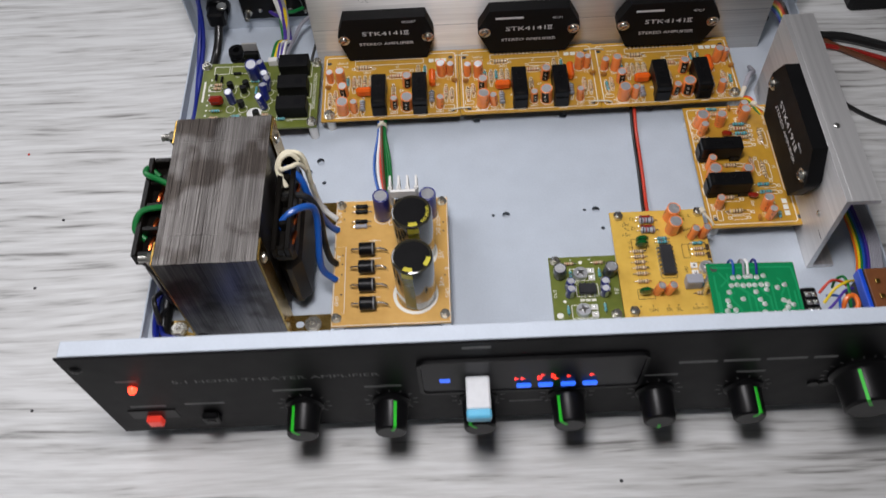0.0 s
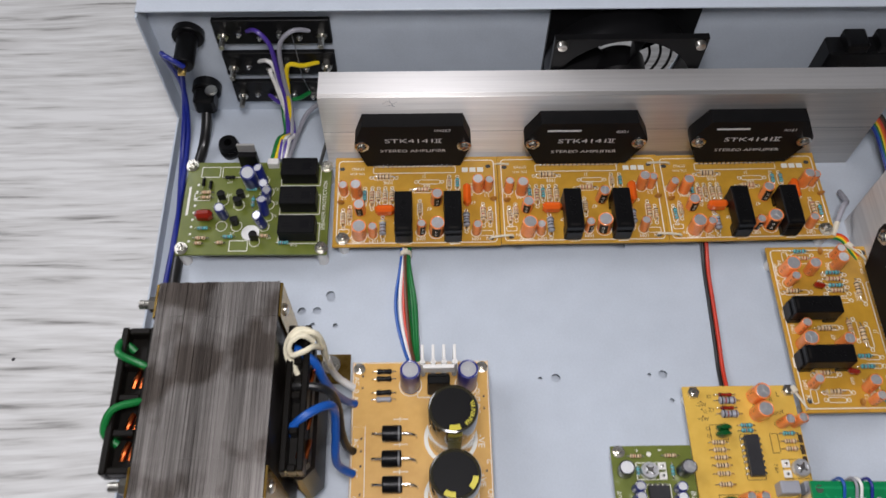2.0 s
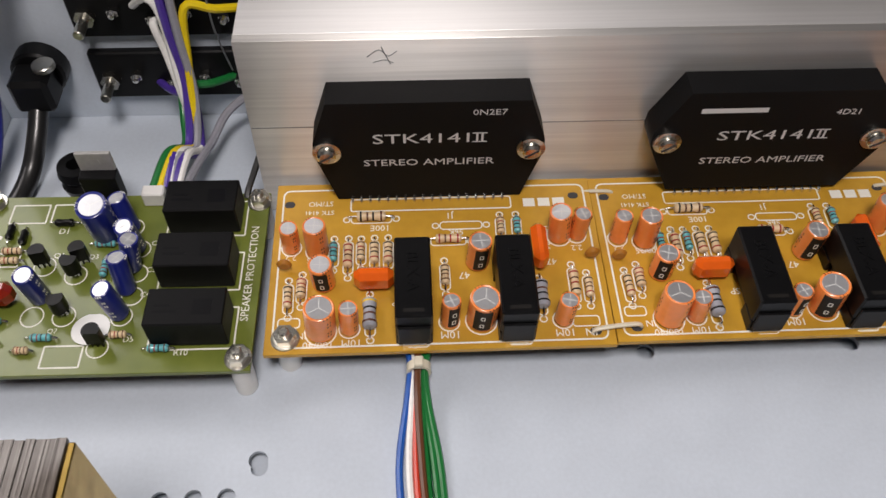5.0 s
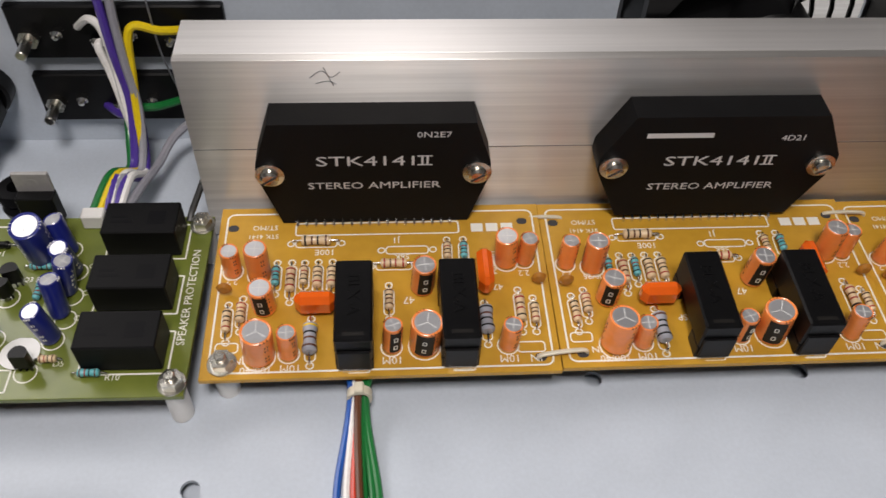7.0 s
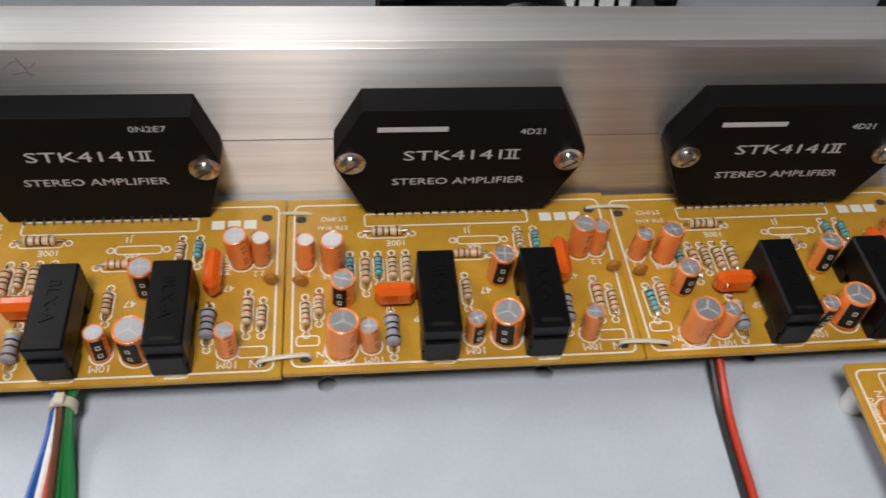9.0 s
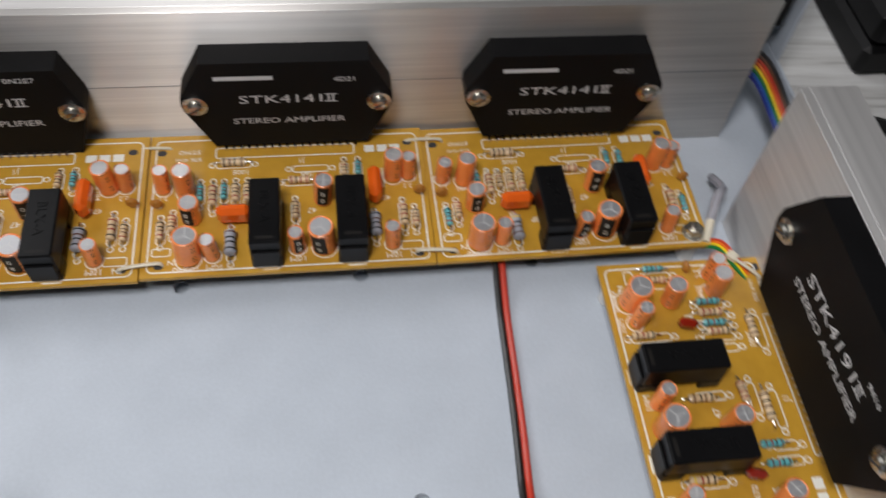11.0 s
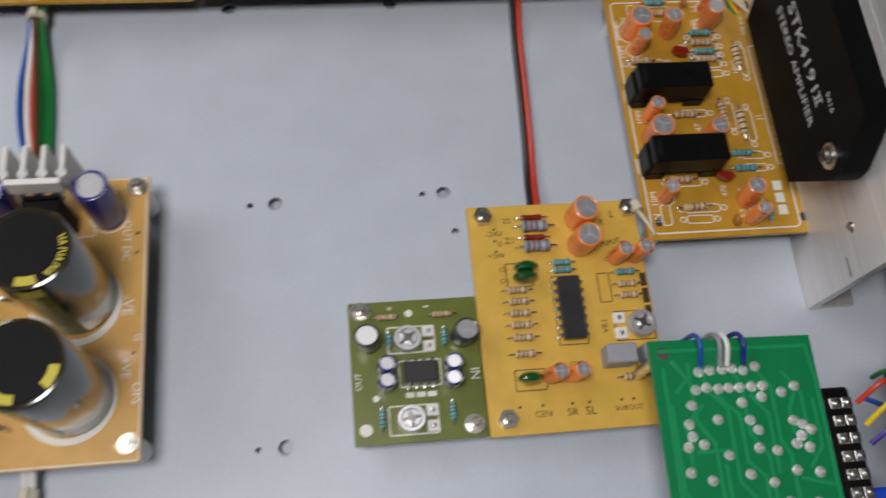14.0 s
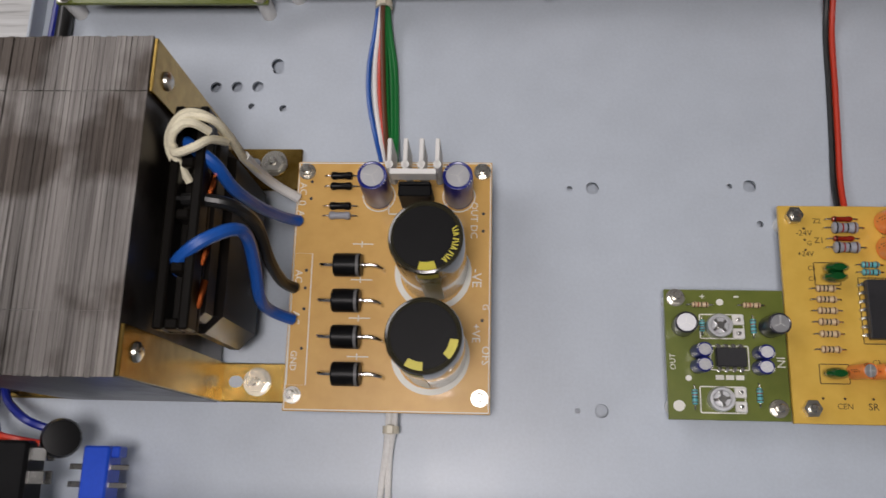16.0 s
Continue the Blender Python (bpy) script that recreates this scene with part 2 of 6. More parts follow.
M = dict(
    table=wood_table(),
    wall=material("room_paint", (0.56, 0.56, 0.56, 1), 0.8, grain=20),
    floor=material("room_floor", (0.30, 0.28, 0.26, 1), 0.6, grain=8),
    chassis=material("grey_enamel", srgb(190, 199, 209), 0.40, vary=0.07, grain=900, bump=0.04),
    cut=material("cut_steel", (0.30, 0.31, 0.33, 1), 0.45, 0.8),
    alu=material("brushed_aluminium", (0.80, 0.78, 0.75, 1), 0.42, 0.85, vary=0.22, grain=700, stretch=(0.02, 1, 1), bump=0.10, aniso=0.95),
    # same metal as alu, made paler: light on the top flange, put into colour
    alulit=material("brushed_aluminium_lit_flange", (0.84, 0.83, 0.82, 1), 0.46, 0.7, vary=0.12, grain=700, stretch=(0.02, 1, 1), bump=0.10, aniso=0.9),
    alu2=material("brushed_aluminium_side", (0.80, 0.79, 0.78, 1), 0.44, 0.8, vary=0.2, grain=500, stretch=(1, 0.02, 1), bump=0.10, aniso=0.9),
    black=material("black_epoxy", (0.005, 0.005, 0.0055, 1), 0.5, vary=0.3, grain=1500, bump=0.08, spec=0.14),
    plastic=material("black_plastic", (0.005, 0.005, 0.0055, 1), 0.36, vary=0.3, grain=900, bump=0.03, spec=0.2),
    chipcase=material("grey_black_epoxy", (0.03, 0.03, 0.033, 1), 0.35, vary=0.25, grain=1500, bump=0.08),
    panel=material("black_anodised_panel", (0.0035, 0.0035, 0.0045, 1), 0.45, vary=0.2, grain=1200, bump=0.05, spec=0.12),
    pcb=material("tan_phenolic_board", srgb(198, 152, 52), 0.42, vary=0.10, grain=180, second=srgb(178, 132, 38), coat=0.25),
    pcbpale=material("pale_phenolic_board", srgb(216, 172, 96), 0.42, vary=0.10, grain=160, second=srgb(204, 156, 80), coat=0.25),
    pcbyellow=material("yellow_phenolic_board", srgb(220, 182, 84), 0.42, vary=0.10, grain=160, second=srgb(206, 164, 66), coat=0.25),
    pcbedge=material("board_edge", srgb(92, 66, 36), 0.7),
    pcbgreen=material("olive_green_board", srgb(112, 120, 52), 0.36, vary=0.2, grain=120, second=srgb(90, 102, 38), coat=0.3),
    mask=material("green_solder_mask", srgb(4, 128, 76), 0.25, vary=0.1, grain=150, coat=0.4),
    masktrace=material("green_trace", srgb(20, 148, 92), 0.25, grain=150, coat=0.4),
    silk=material("white_silkscreen", (0.80, 0.79, 0.72, 1), 0.6, vary=0.06, grain=2000),
    ink=material("black_silkscreen", srgb(66, 48, 22), 0.6, grain=2000),
    print=material("silver_print", (0.66, 0.66, 0.66, 1), 0.5, grain=2000),
    dim=material("faded_print", (0.16, 0.16, 0.16, 1), 0.6, grain=2000),
    orange=material("orange_sleeve", srgb(246, 140, 70), 0.30, vary=0.10, grain=500, coat=0.5, spread=0.10),
    film=material("orange_lacquer", srgb(232, 98, 26), 0.22, vary=0.08, grain=500, coat=0.8),
    red=material("dark_red_lacquer", srgb(140, 34, 18), 0.2, vary=0.1, coat=0.8),
    green=material("green_lacquer", srgb(10, 78, 34), 0.16, vary=0.15, coat=0.9),
    blue=material("blue_sleeve", srgb(28, 38, 120), 0.30, vary=0.12, grain=500, coat=0.2),
    steelblue=material("grey_sleeve", srgb(50, 50, 58), 0.3, coat=0.5),
    can=material("can_aluminium", (0.72, 0.73, 0.75, 1), 0.38, 0.8, vary=0.06, grain=900),
    steel=material("plated_steel", (0.66, 0.64, 0.58, 1), 0.28, 1.0, vary=0.1, grain=900),
    tabsteel=material("dull_steel_tab", (0.46, 0.45, 0.44, 1), 0.5, 0.45, vary=0.15, grain=900),
    tin=material("solder_tin", (0.74, 0.73, 0.70, 1), 0.22, 1.0, vary=0.1, grain=1400, bump=0.2),
    solder=material("bright_solder", (0.86, 0.86, 0.84, 1), 0.3, 0.55, vary=0.1, grain=1400, bump=0.2),
    brass=material("yellow_passivated_steel", srgb(204, 174, 104), 0.26, 1.0, vary=0.2, grain=220, second=srgb(150, 116, 52)),
    copper=material("copper_winding", srgb(160, 80, 40), 0.28, 1.0, vary=0.25, grain=900),
    gold=material("gold_print", srgb(196, 184, 60), 0.4, vary=0.1, grain=900),
    olive=material("olive_stripe", srgb(104, 100, 26), 0.3, vary=0.1, grain=600, coat=0.4),
    capsleeve=material("dark_sleeve", (0.030, 0.027, 0.016, 1), 0.14, vary=0.2, coat=1.0),
    nylon=material("white_nylon", (0.78, 0.77, 0.74, 1), 0.45, vary=0.05, grain=500),
    tie=material("clear_nylon", (0.68, 0.63, 0.50, 1), 0.35, vary=0.06, grain=500),
    cord=material("waxed_cord", (0.86, 0.80, 0.60, 1), 0.8, vary=0.25, grain=2600, bump=0.6),
    lamin=laminations(),
    tape=material("black_tape", (0.012, 0.009, 0.007, 1), 0.42, vary=0.4, grain=200, spec=0.25),
    bobbin=material("black_nylon_bobbin", (0.006, 0.005, 0.004, 1), 0.36, vary=0.3, grain=500, spec=0.18),
    tan=material("tan_resistor", srgb(214, 188, 150), 0.4, vary=0.08, grain=900, coat=0.3),
    cyan=material("teal_resistor", srgb(92, 174, 180), 0.35, vary=0.08, grain=900, coat=0.3),
    grey=material("grey_resistor", srgb(156, 158, 166), 0.45, vary=0.06, grain=900),
    brown=material("brown_ceramic", srgb(170, 112, 40), 0.4, vary=0.1, grain=700),
    band_k=material("black_band", (0.012, 0.011, 0.010, 1), 0.5, spec=0.2),
    band_r=material("red_band", srgb(150, 30, 22), 0.4),
    band_n=material("brown_band", srgb(88, 44, 20), 0.4),
    band_y=material("yellow_band", srgb(226, 190, 50), 0.4),
    w_red=material("red_wire", srgb(200, 58, 36), 0.35, grain=800, coat=0.2),
    w_black=material("black_wire", (0.012, 0.012, 0.012, 1), 0.35, grain=800, coat=0.2),
    w_white=material("white_wire", (0.84, 0.83, 0.80, 1), 0.4, grain=800),
    w_green=material("green_wire", srgb(10, 112, 52), 0.35, grain=800, coat=0.2),
    w_blue=material("blue_wire", srgb(20, 84, 168), 0.35, grain=800, coat=0.2),
    w_navy=material("navy_wire", srgb(26, 40, 132), 0.35, grain=800, coat=0.2),
    w_purple=material("purple_wire", srgb(76, 52, 148), 0.35, grain=800, coat=0.2),
    w_yellow=material("yellow_wire", srgb(232, 202, 30), 0.35, grain=800, coat=0.2),
    w_grey=material("grey_wire", srgb(150, 150, 158), 0.4, grain=800),
    w_orange=material("orange_wire", srgb(226, 110, 30), 0.35, grain=800, coat=0.2),
    w_brown=material("brown_wire", srgb(98, 58, 36), 0.35, grain=800),
    bluebox=material("blue_plastic", srgb(22, 74, 196), 0.35, vary=0.08, grain=700),
    brownboard=material("brown_phenolic", srgb(112, 66, 34), 0.5, vary=0.15, grain=300),
    knobgreen=material("green_pointer", srgb(34, 200, 44), 0.4, vary=0.05),
    redlens=glow("red_lit_lens", (0.8, 0.05, 0.03, 1), 0.35),
    redled=glow("red_led", (1.0, 0.05, 0.02, 1), 4.0),
    redseg=glow("red_segment", (1.0, 0.05, 0.03, 1), 1.6),
    blueled=glow("blue_lit_key", (0.03, 0.16, 1.0, 1), 0.9),
    window=material("smoked_window", (0.006, 0.006, 0.009, 1), 0.34, vary=0.1, spec=0.2),
    tapeblue=material("blue_film", srgb(100, 190, 226), 0.3, vary=0.06, grain=300),
    tapewhite=material("white_tag", (0.72, 0.74, 0.76, 1), 0.4, vary=0.08, grain=300),
    paper=material("white_paper_and_glint", (0.80, 0.80, 0.78, 1), 0.7, vary=0.05, grain=600),
    hole=material("hole_bore", (0.04, 0.04, 0.045, 1), 0.7),
)


# ---- geometry kit ----
class G:
    """A bag of vertices and faces, in millimetres."""

    def __init__(self):
        self.v, self.f = [], []

    def add(self, verts, faces, m=None):
        o = len(self.v)
        self.v += [tuple(m @ Vector(p)) if m else tuple(p) for p in verts]
        self.f += [tuple(i + o for i in f) for f in faces]
        return self

    def box(self, x0, y0, z0, x1, y1, z1, c=0.0, m=None):
        """A box with chamfered edges of width c."""
        if c <= 0:
            v = [(x, y, z) for z in (z0, z1) for y in (y0, y1) for x in (x0, x1)]
            return self.add(v, [(0, 2, 3, 1), (4, 5, 7, 6), (0, 1, 5, 4), (2, 6, 7, 3), (0, 4, 6, 2), (1, 3, 7, 5)], m)
        v, idx = [], {}
        for i, x in enumerate((x0, x1)):
            for j, y in enumerate((y0, y1)):
                for k, z in enumerate((z0, z1)):
                    sx, sy, sz = (c, -c)[i], (c, -c)[j], (c, -c)[k]
                    for a, p in enumerate(((x, y + sy, z + sz), (x + sx, y, z + sz), (x + sx, y + sy, z))):
                        idx[i, j, k, a] = len(v)
                        v.append(p)
        f = []
        for i in (0, 1):
            f.append([idx[i, j, k, 0] for j, k in ((0, 0), (1, 0), (1, 1), (0, 1))])
            f.append([idx[j, i, k, 1] for j, k in ((0, 0), (1, 0), (1, 1), (0, 1))])
            f.append([idx[j, k, i, 2] for j, k in ((0, 0), (1, 0), (1, 1), (0, 1))])
            for j in (0, 1):
                f.append([idx[i, j, 0, 0], idx[i, j, 1, 0], idx[i, j, 1, 1], idx[i, j, 0, 1]])
                f.append([idx[i, 0, j, 0], idx[i, 1, j, 0], idx[i, 1, j, 2], idx[i, 0, j, 2]])
                f.append([idx[0, i, j, 1], idx[1, i, j, 1], idx[1, i, j, 2], idx[0, i, j, 2]])
                for k in (0, 1):
                    f.append([idx[i, j, k, 0], idx[i, j, k, 1], idx[i, j, k, 2]])
        return self.add(v, f, m)

    def lathe(self, profile, n=20, m=None):
        """Turns (radius, height) pairs round z; ends at radius 0 are closed by a fan."""
        v, f, rows = [], [], []
        for r, z in profile:
            if r <= 1e-9:
                rows.append([len(v)] * n)
                v.append((0, 0, z))
            else:
                rows.append(list(range(len(v), len(v) + n)))
                v += [(r * math.cos(2 * math.pi * i / n), r * math.sin(2 * math.pi * i / n), z) for i in range(n)]
        for a, b in zip(rows, rows[1:]):
            for i in range(n):
                q = [a[i], a[(i + 1) % n], b[(i + 1) % n], b[i]]
                q = [p for k, p in enumerate(q) if p not in q[:k]]
                if len(q) > 2:
                    f.append(q)
        return self.add(v, f, m)

    def cyl(self, r, z0, z1, n=20, c=0.0, m=None):
        p = [(0, z0), (r - c, z0), (r, z0 + c), (r, z1 - c), (r - c, z1), (0, z1)] if c else [(0, z0), (r, z0), (r, z1), (0, z1)]
        return self.lathe(p, n, m)

    def prism(self, outline, z0, z1, m=None):
        n = len(outline)
        v = [(x, y, z0) for x, y in outline] + [(x, y, z1) for x, y in outline]
        f = [tuple(range(n))[::-1], tuple(range(n, 2 * n))] + [(i, (i + 1) % n, n + (i + 1) % n, n + i) for i in range(n)]
        return self.add(v, f, m)

    def ring(self, outline, w, z0, z1, m=None):
        """A closed band of width w that follows an outline (inwards of it)."""
        n = len(outline)
        cx, cy = sum(p[0] for p in outline) / n, sum(p[1] for p in outline) / n
        inner = []
        for i, (x, y) in enumerate(outline):
            a, b = Vector(outline[i - 1]), Vector(outline[(i + 1) % n])
            t = (b - a).normalized()
            q = Vector((-t.y, t.x))
            if q.dot(Vector((cx - x, cy - y))) < 0:
                q = -q
            inner.append((x + q.x * w, y + q.y * w))
        v = [(*p, z1) for p in outline] + [(*p, z1) for p in inner] + [(*p, z0) for p in outline] + [(*p, z0) for p in inner]
        f = []
        for i in range(n):
            j = (i + 1) % n
            f += [(i, j, n + j, n + i), (2 * n + i, 2 * n + j, j, i), (n + i, n + j, 3 * n + j, 3 * n + i)]
        return self.add(v, f, m)

    def tube(self, points, r, n=8, smooth=6, m=None, flat=1.0):
        """A round rod or wire along a smoothed run of points."""
        P = [Vector(p) for p in points]
        if smooth > 1 and len(P) > 2:
            Q = []
            for i in range(len(P) - 1):
                a, b, c, d = P[max(i - 1, 0)], P[i], P[i + 1], P[min(i + 2, len(P) - 1)]
                for s in range(smooth):
                    t = s / smooth
                    Q.append(0.5 * ((2 * b) + (c - a) * t + (2 * a - 5 * b + 4 * c - d) * t * t + (3 * b - a - 3 * c + d) * t ** 3))
            P = Q + [P[-1]]
        v, f, side = [], [], None
        for i, p in enumerate(P):
            t = (P[min(i + 1, len(P) - 1)] - P[max(i - 1, 0)]).normalized()
            if side is None:
                side = t.orthogonal().normalized()
            side = (side - t * side.dot(t)).normalized()
            up = t.cross(side)
            v += [p + side * (r * math.cos(2 * math.pi * k / n)) + up * (r * flat * math.sin(2 * math.pi * k / n)) for k in range(n)]
        for i in range(len(P) - 1):
            for k in range(n):
                a, b = i * n + k, i * n + (k + 1) % n
                f.append((a, b, b + n, a + n))
        f += [tuple(range(n)), tuple(range((len(P) - 1) * n, len(P) * n))]
        return self.add(v, f, m)

    def mesh(self, name, mat, angle=35):
        me = bpy.data.meshes.new(name)
        me.from_pydata([(x / 1000, y / 1000, z / 1000) for x, y, z in self.v], [], self.f)
        bm = bmesh.new()
        bm.from_mesh(me)
        bmesh.ops.recalc_face_normals(bm, faces=bm.faces)
        bm.to_mesh(me)
        bm.free()
        me.polygons.foreach_set("use_smooth", [True] * len(me.polygons))
        me.set_sharp_from_angle(angle=radians(angle))
        me.materials.append(mat)
        return me


CACHE = {}


def mm(x=0, y=0, z=0, rx=0, ry=0, rz=0):
    return pose(x / 1000, y / 1000, z / 1000, rx, ry, rz)


def part(name, g, mat, parent=None, at=None, label="", key=None):
    """One mesh object under a thing or a part; alike pieces share their mesh by key."""
    if key is not None and key in CACHE:
        me = CACHE[key]
    else:
        me = (g() if callable(g) else g).mesh(name, mat)
        if key is not None:
            CACHE[key] = me
    ob = new(name, me)
    if parent:
        ob.parent = parent
    if at:
        ob.matrix_basis = at
    return tagged(ob, label)


def thing(name, label, category, at=None, group="", kind=""):
    ob = new(name)
    ob.empty_display_size = 0.01
    if at:
        ob.matrix_basis = at
    return tagged(ob, label, category, group, kind)


def solid(name, g, mat, label, category="", kind="", at=None, group=""):
    ob = part(name, g, mat, None, at)
    return tagged(ob, label, category, group, kind)


def letters(text, width, mat, parent, at, height=None, name="lettering", thick=0.04):
    """Flat lettering of the given width in millimetres, centred, in the xy plane."""
    key = ("text", text, width, height, mat.name)
    if key not in CACHE:
        cu = bpy.data.curves.new("letters", "FONT")
        cu.body, cu.extrude, cu.resolution_u = text, 0.02, 2
        ob = bpy.data.objects.new("letters", cu)
        scene.collection.objects.link(ob)
        bpy.context.view_layer.update()
        me = bpy.data.meshes.new_from_object(ob.evaluated_get(bpy.context.evaluated_depsgraph_get()))
        bpy.data.objects.remove(ob)
        co = np.array([v.co for v in me.vertices])
        lo, hi = co.min(0), co.max(0)
        s = width / (hi[0] - lo[0])
        sy = height / (hi[1] - lo[1]) if height else s
        co = (co - (lo + hi) / 2) * (s, sy, 1)
        co[:, 2] = np.where(co[:, 2] > 0, thick, 0)
        me.vertices.foreach_set("co", (co / 1000).ravel())
        me.name = name
        me.materials.clear()
        me.materials.append(mat)
        CACHE[key] = me
    ob = new(name, CACHE[key])
    ob.parent = parent
    ob.matrix_basis = at
    return ob


def rounded(x0, y0, x1, y1, r, n=4):
    out = []
    for cx, cy, a in ((x1 - r, y1 - r, 0), (x0 + r, y1 - r, 90), (x0 + r, y0 + r, 180), (x1 - r, y0 + r, 270)):
        out += [(cx + r * math.cos(radians(a + 90 * i / n)), cy + r * math.sin(radians(a + 90 * i / n))) for i in range(n + 1)]
    return out


# ---- the bench and the room round it ----
solid("table_top", G().box(-900, -420, -40, 900, 640, -10.5, 2), M["table"], "pale grey wood-grain laminate bench top", kind="structure")
solid("room_floor", G().box(-2100, -2300, -860, 2100, 2000, -760), M["floor"], "plain dark room floor under the bench", kind="structure")
solid("ceiling", G().box(-2100, -2300, 1900, 2100, 2000, 2000), M["wall"], "plain white room ceiling", kind="structure")
for nm, b in (("wall_north", (-2100, 1900, -760, 2100, 2000, 1900)), ("wall_south", (-2100, -2300, -760, 2100, -2200, 1900)),
              ("wall_west", (-2100, -2200, -760, -2000, 1900, 1900)), ("wall_east", (2000, -2200, -760, 2100, 1900, 1900))):
    solid(nm, G().box(*b), M["wall"], "plain painted room wall", kind="structure")

# ---- amplifier chassis ----
X0, X1, Y0, Y1, TOP = -171, 254, 152.9, 457, 92
chassis = thing("amplifier_chassis", "open light grey enamelled steel amplifier chassis lying on the bench", "amplifier case")
HOLES = [(40.5, 281.4, 2.3), (95.5, 282.5, 2.3), (42.0, 203.4, 2.3), (25.9, 357.6, 2.4), (82.9, 358.3, 2.4), (139.9, 360.4, 2.4), (-76.5, 330.1, 2.4),
         (-99.3, 320.6, 2.2), (-91.3, 320.8, 2.2), (-83.3, 320.9, 2.2), (-76.0, 328.1, 2.2), (-85.2, 312.9, 1.2), (-73.2, 312.1, 1.4), (32.5, 281.2, 1.0), (88.5, 282.4, 1.0), (98.2, 268.6, 1.2), (34.0, 203.3, 0.9)]


def pierced_floor():
    """The floor plate with round holes cut through it."""
    me = bpy.data.meshes.new("plate")
    bm = bmesh.new()
    rim = [bm.verts.new((x, y, 0)) for x, y in ((X0, Y0), (X1, Y0), (X1, Y1), (X0, Y1))]
    edges = [bm.edges.new((rim[i], rim[(i + 1) % 4])) for i in range(4)]
    for hx, hy, r in HOLES:
        n = 20
        vs = [bm.verts.new((hx + r * math.cos(2 * math.pi * i / n), hy + r * math.sin(2 * math.pi * i / n), 0)) for i in range(n)]
        edges += [bm.edges.new((vs[i], vs[(i + 1) % n])) for i in range(n)]
    bmesh.ops.triangle_fill(bm, use_beauty=True, use_dissolve=False, edges=edges)
    for fc in [fc for fc in bm.faces if any((fc.calc_center_median().x - hx) ** 2 + (fc.calc_center_median().y - hy) ** 2 < (r * 0.97) ** 2 for hx, hy, r in HOLES)]:
        bm.faces.remove(fc)
    g = G()
    bm.verts.index_update()
    nv = len(bm.verts)
    g.v = [(v.co.x, v.co.y, 0.0) for v in bm.verts] + [(v.co.x, v.co.y, -1.2) for v in bm.verts]
    for fc in bm.faces:
        q = [v.index for v in fc.verts]
        g.f += [tuple(q), tuple(i + nv for i in q[::-1])]
    for e in bm.edges:
        if len(e.link_faces) == 1:
            a, b = e.verts[0].index, e.verts[1].index
            g.f.append((a, b, b + nv, a + nv))
    bm.free()
    return g


part("floor_plate", pierced_floor(), M["chassis"], chassis)
# Added sheet on rails: catches light so the floor holes look grey, not black.
part("base_plate", G().box(X0 + 3, Y0 + 3, -6.2, X1 - 3, Y1 - 3, -5.0, 0.2), M["chassis"], chassis)
part("spacer_rail", G().box(X0 + 3, Y0 + 8, -4.98, X0 + 12, Y1 - 8, -1.22, 0.1), M["chassis"], chassis)
part("spacer_rail", G().box(X1 - 12, Y0 + 8, -4.98, X1 - 3, Y1 - 8, -1.22, 0.1), M["chassis"], chassis)
FX, FZ = 81.5, 46


def vented_wall():
    """The back wall with the fan's round opening cut through it."""
    g = G().box(X0, Y1 - 1.2, 0.1, FX - 40, Y1, TOP).box(FX + 40, Y1 - 1.2, 0.1, X1, Y1, TOP)
    g.box(FX - 40, Y1 - 1.2, 0.1, FX + 40, Y1, FZ - 40).box(FX - 40, Y1 - 1.2, FZ + 40, FX + 40, Y1, TOP)
    n = 48
    hole = [(math.cos(2 * math.pi * i / n), math.sin(2 * math.pi * i / n)) for i in range(n)]
    v = []
    for y in (Y1 - 1.2, Y1):
        v += [(FX + 40 * c / max(abs(c), abs(d)), y, FZ + 40 * d / max(abs(c), abs(d))) for c, d in hole]
        v += [(FX + 37 * c, y, FZ + 37 * d) for c, d in hole]
    f = []
    for i in range(n):
        j = (i + 1) % n
        f += [(i, j, n + j, n + i), (2 * n + i, 2 * n + j, 3 * n + j, 3 * n + i), (n + i, n + j, 3 * n + j, 3 * n + i)]
    return g.add(v, f)


part("back_wall", vented_wall().box(X0, Y1 - 11, TOP - 1.2, X1, Y1 - 1.3, TOP, 0.3), M["chassis"], chassis)
part("front_wall", G().box(X0, Y0, 0.1, X1, Y0 + 1.2, TOP - 1.3, 0.3).box(X0, Y0, TOP - 1.2, X1, Y0 + 7.8, TOP, 0.3), M["chassis"], chassis)
part("side_lip", G().box(X0, Y0 + 1.3, 0.1, X0 + 1.2, Y1 - 1.3, 9, 0.3), M["chassis"], chassis)
part("side_lip", G().box(X1 - 1.2, Y0 + 1.3, 0.1, X1, Y1 - 1.3, 9, 0.3), M["chassis"], chassis)
part("corner_return", G().box(X0, Y1 - 14, 9.1, X0 + 1.2, Y1 - 1.3, TOP - 1.3, 0.3), M["chassis"], chassis)
part("corner_return", G().box(X1 - 1.2, Y1 - 14, 9.1, X1, Y1 - 1.3, TOP - 1.3, 0.3), M["chassis"], chassis)
for fx, fy in ((-150, 172), (228, 172), (-150, 438), (228, 438)):
    part("rubber_foot", G().lathe([(0, -10.5), (8, -10.5), (9, -9), (10, -6.22), (0, -6.22)], 20), M["plastic"], chassis, mm(fx, fy, 0))

# ---- heatsinks: aluminium channels ----
hs = thing("heatsink", "long brushed aluminium channel heatsink screwed to the chassis", "heatsink", group="heatsinks")
part("face_plate", G().box(-80.5, 412, 0.2, 222, 415, 64, 0.1), M["alu"], hs)
part("top_flange", G().box(-80.5, 415.02, 61, 222, 429.5, 63.97, 0.1), M["alulit"], hs)
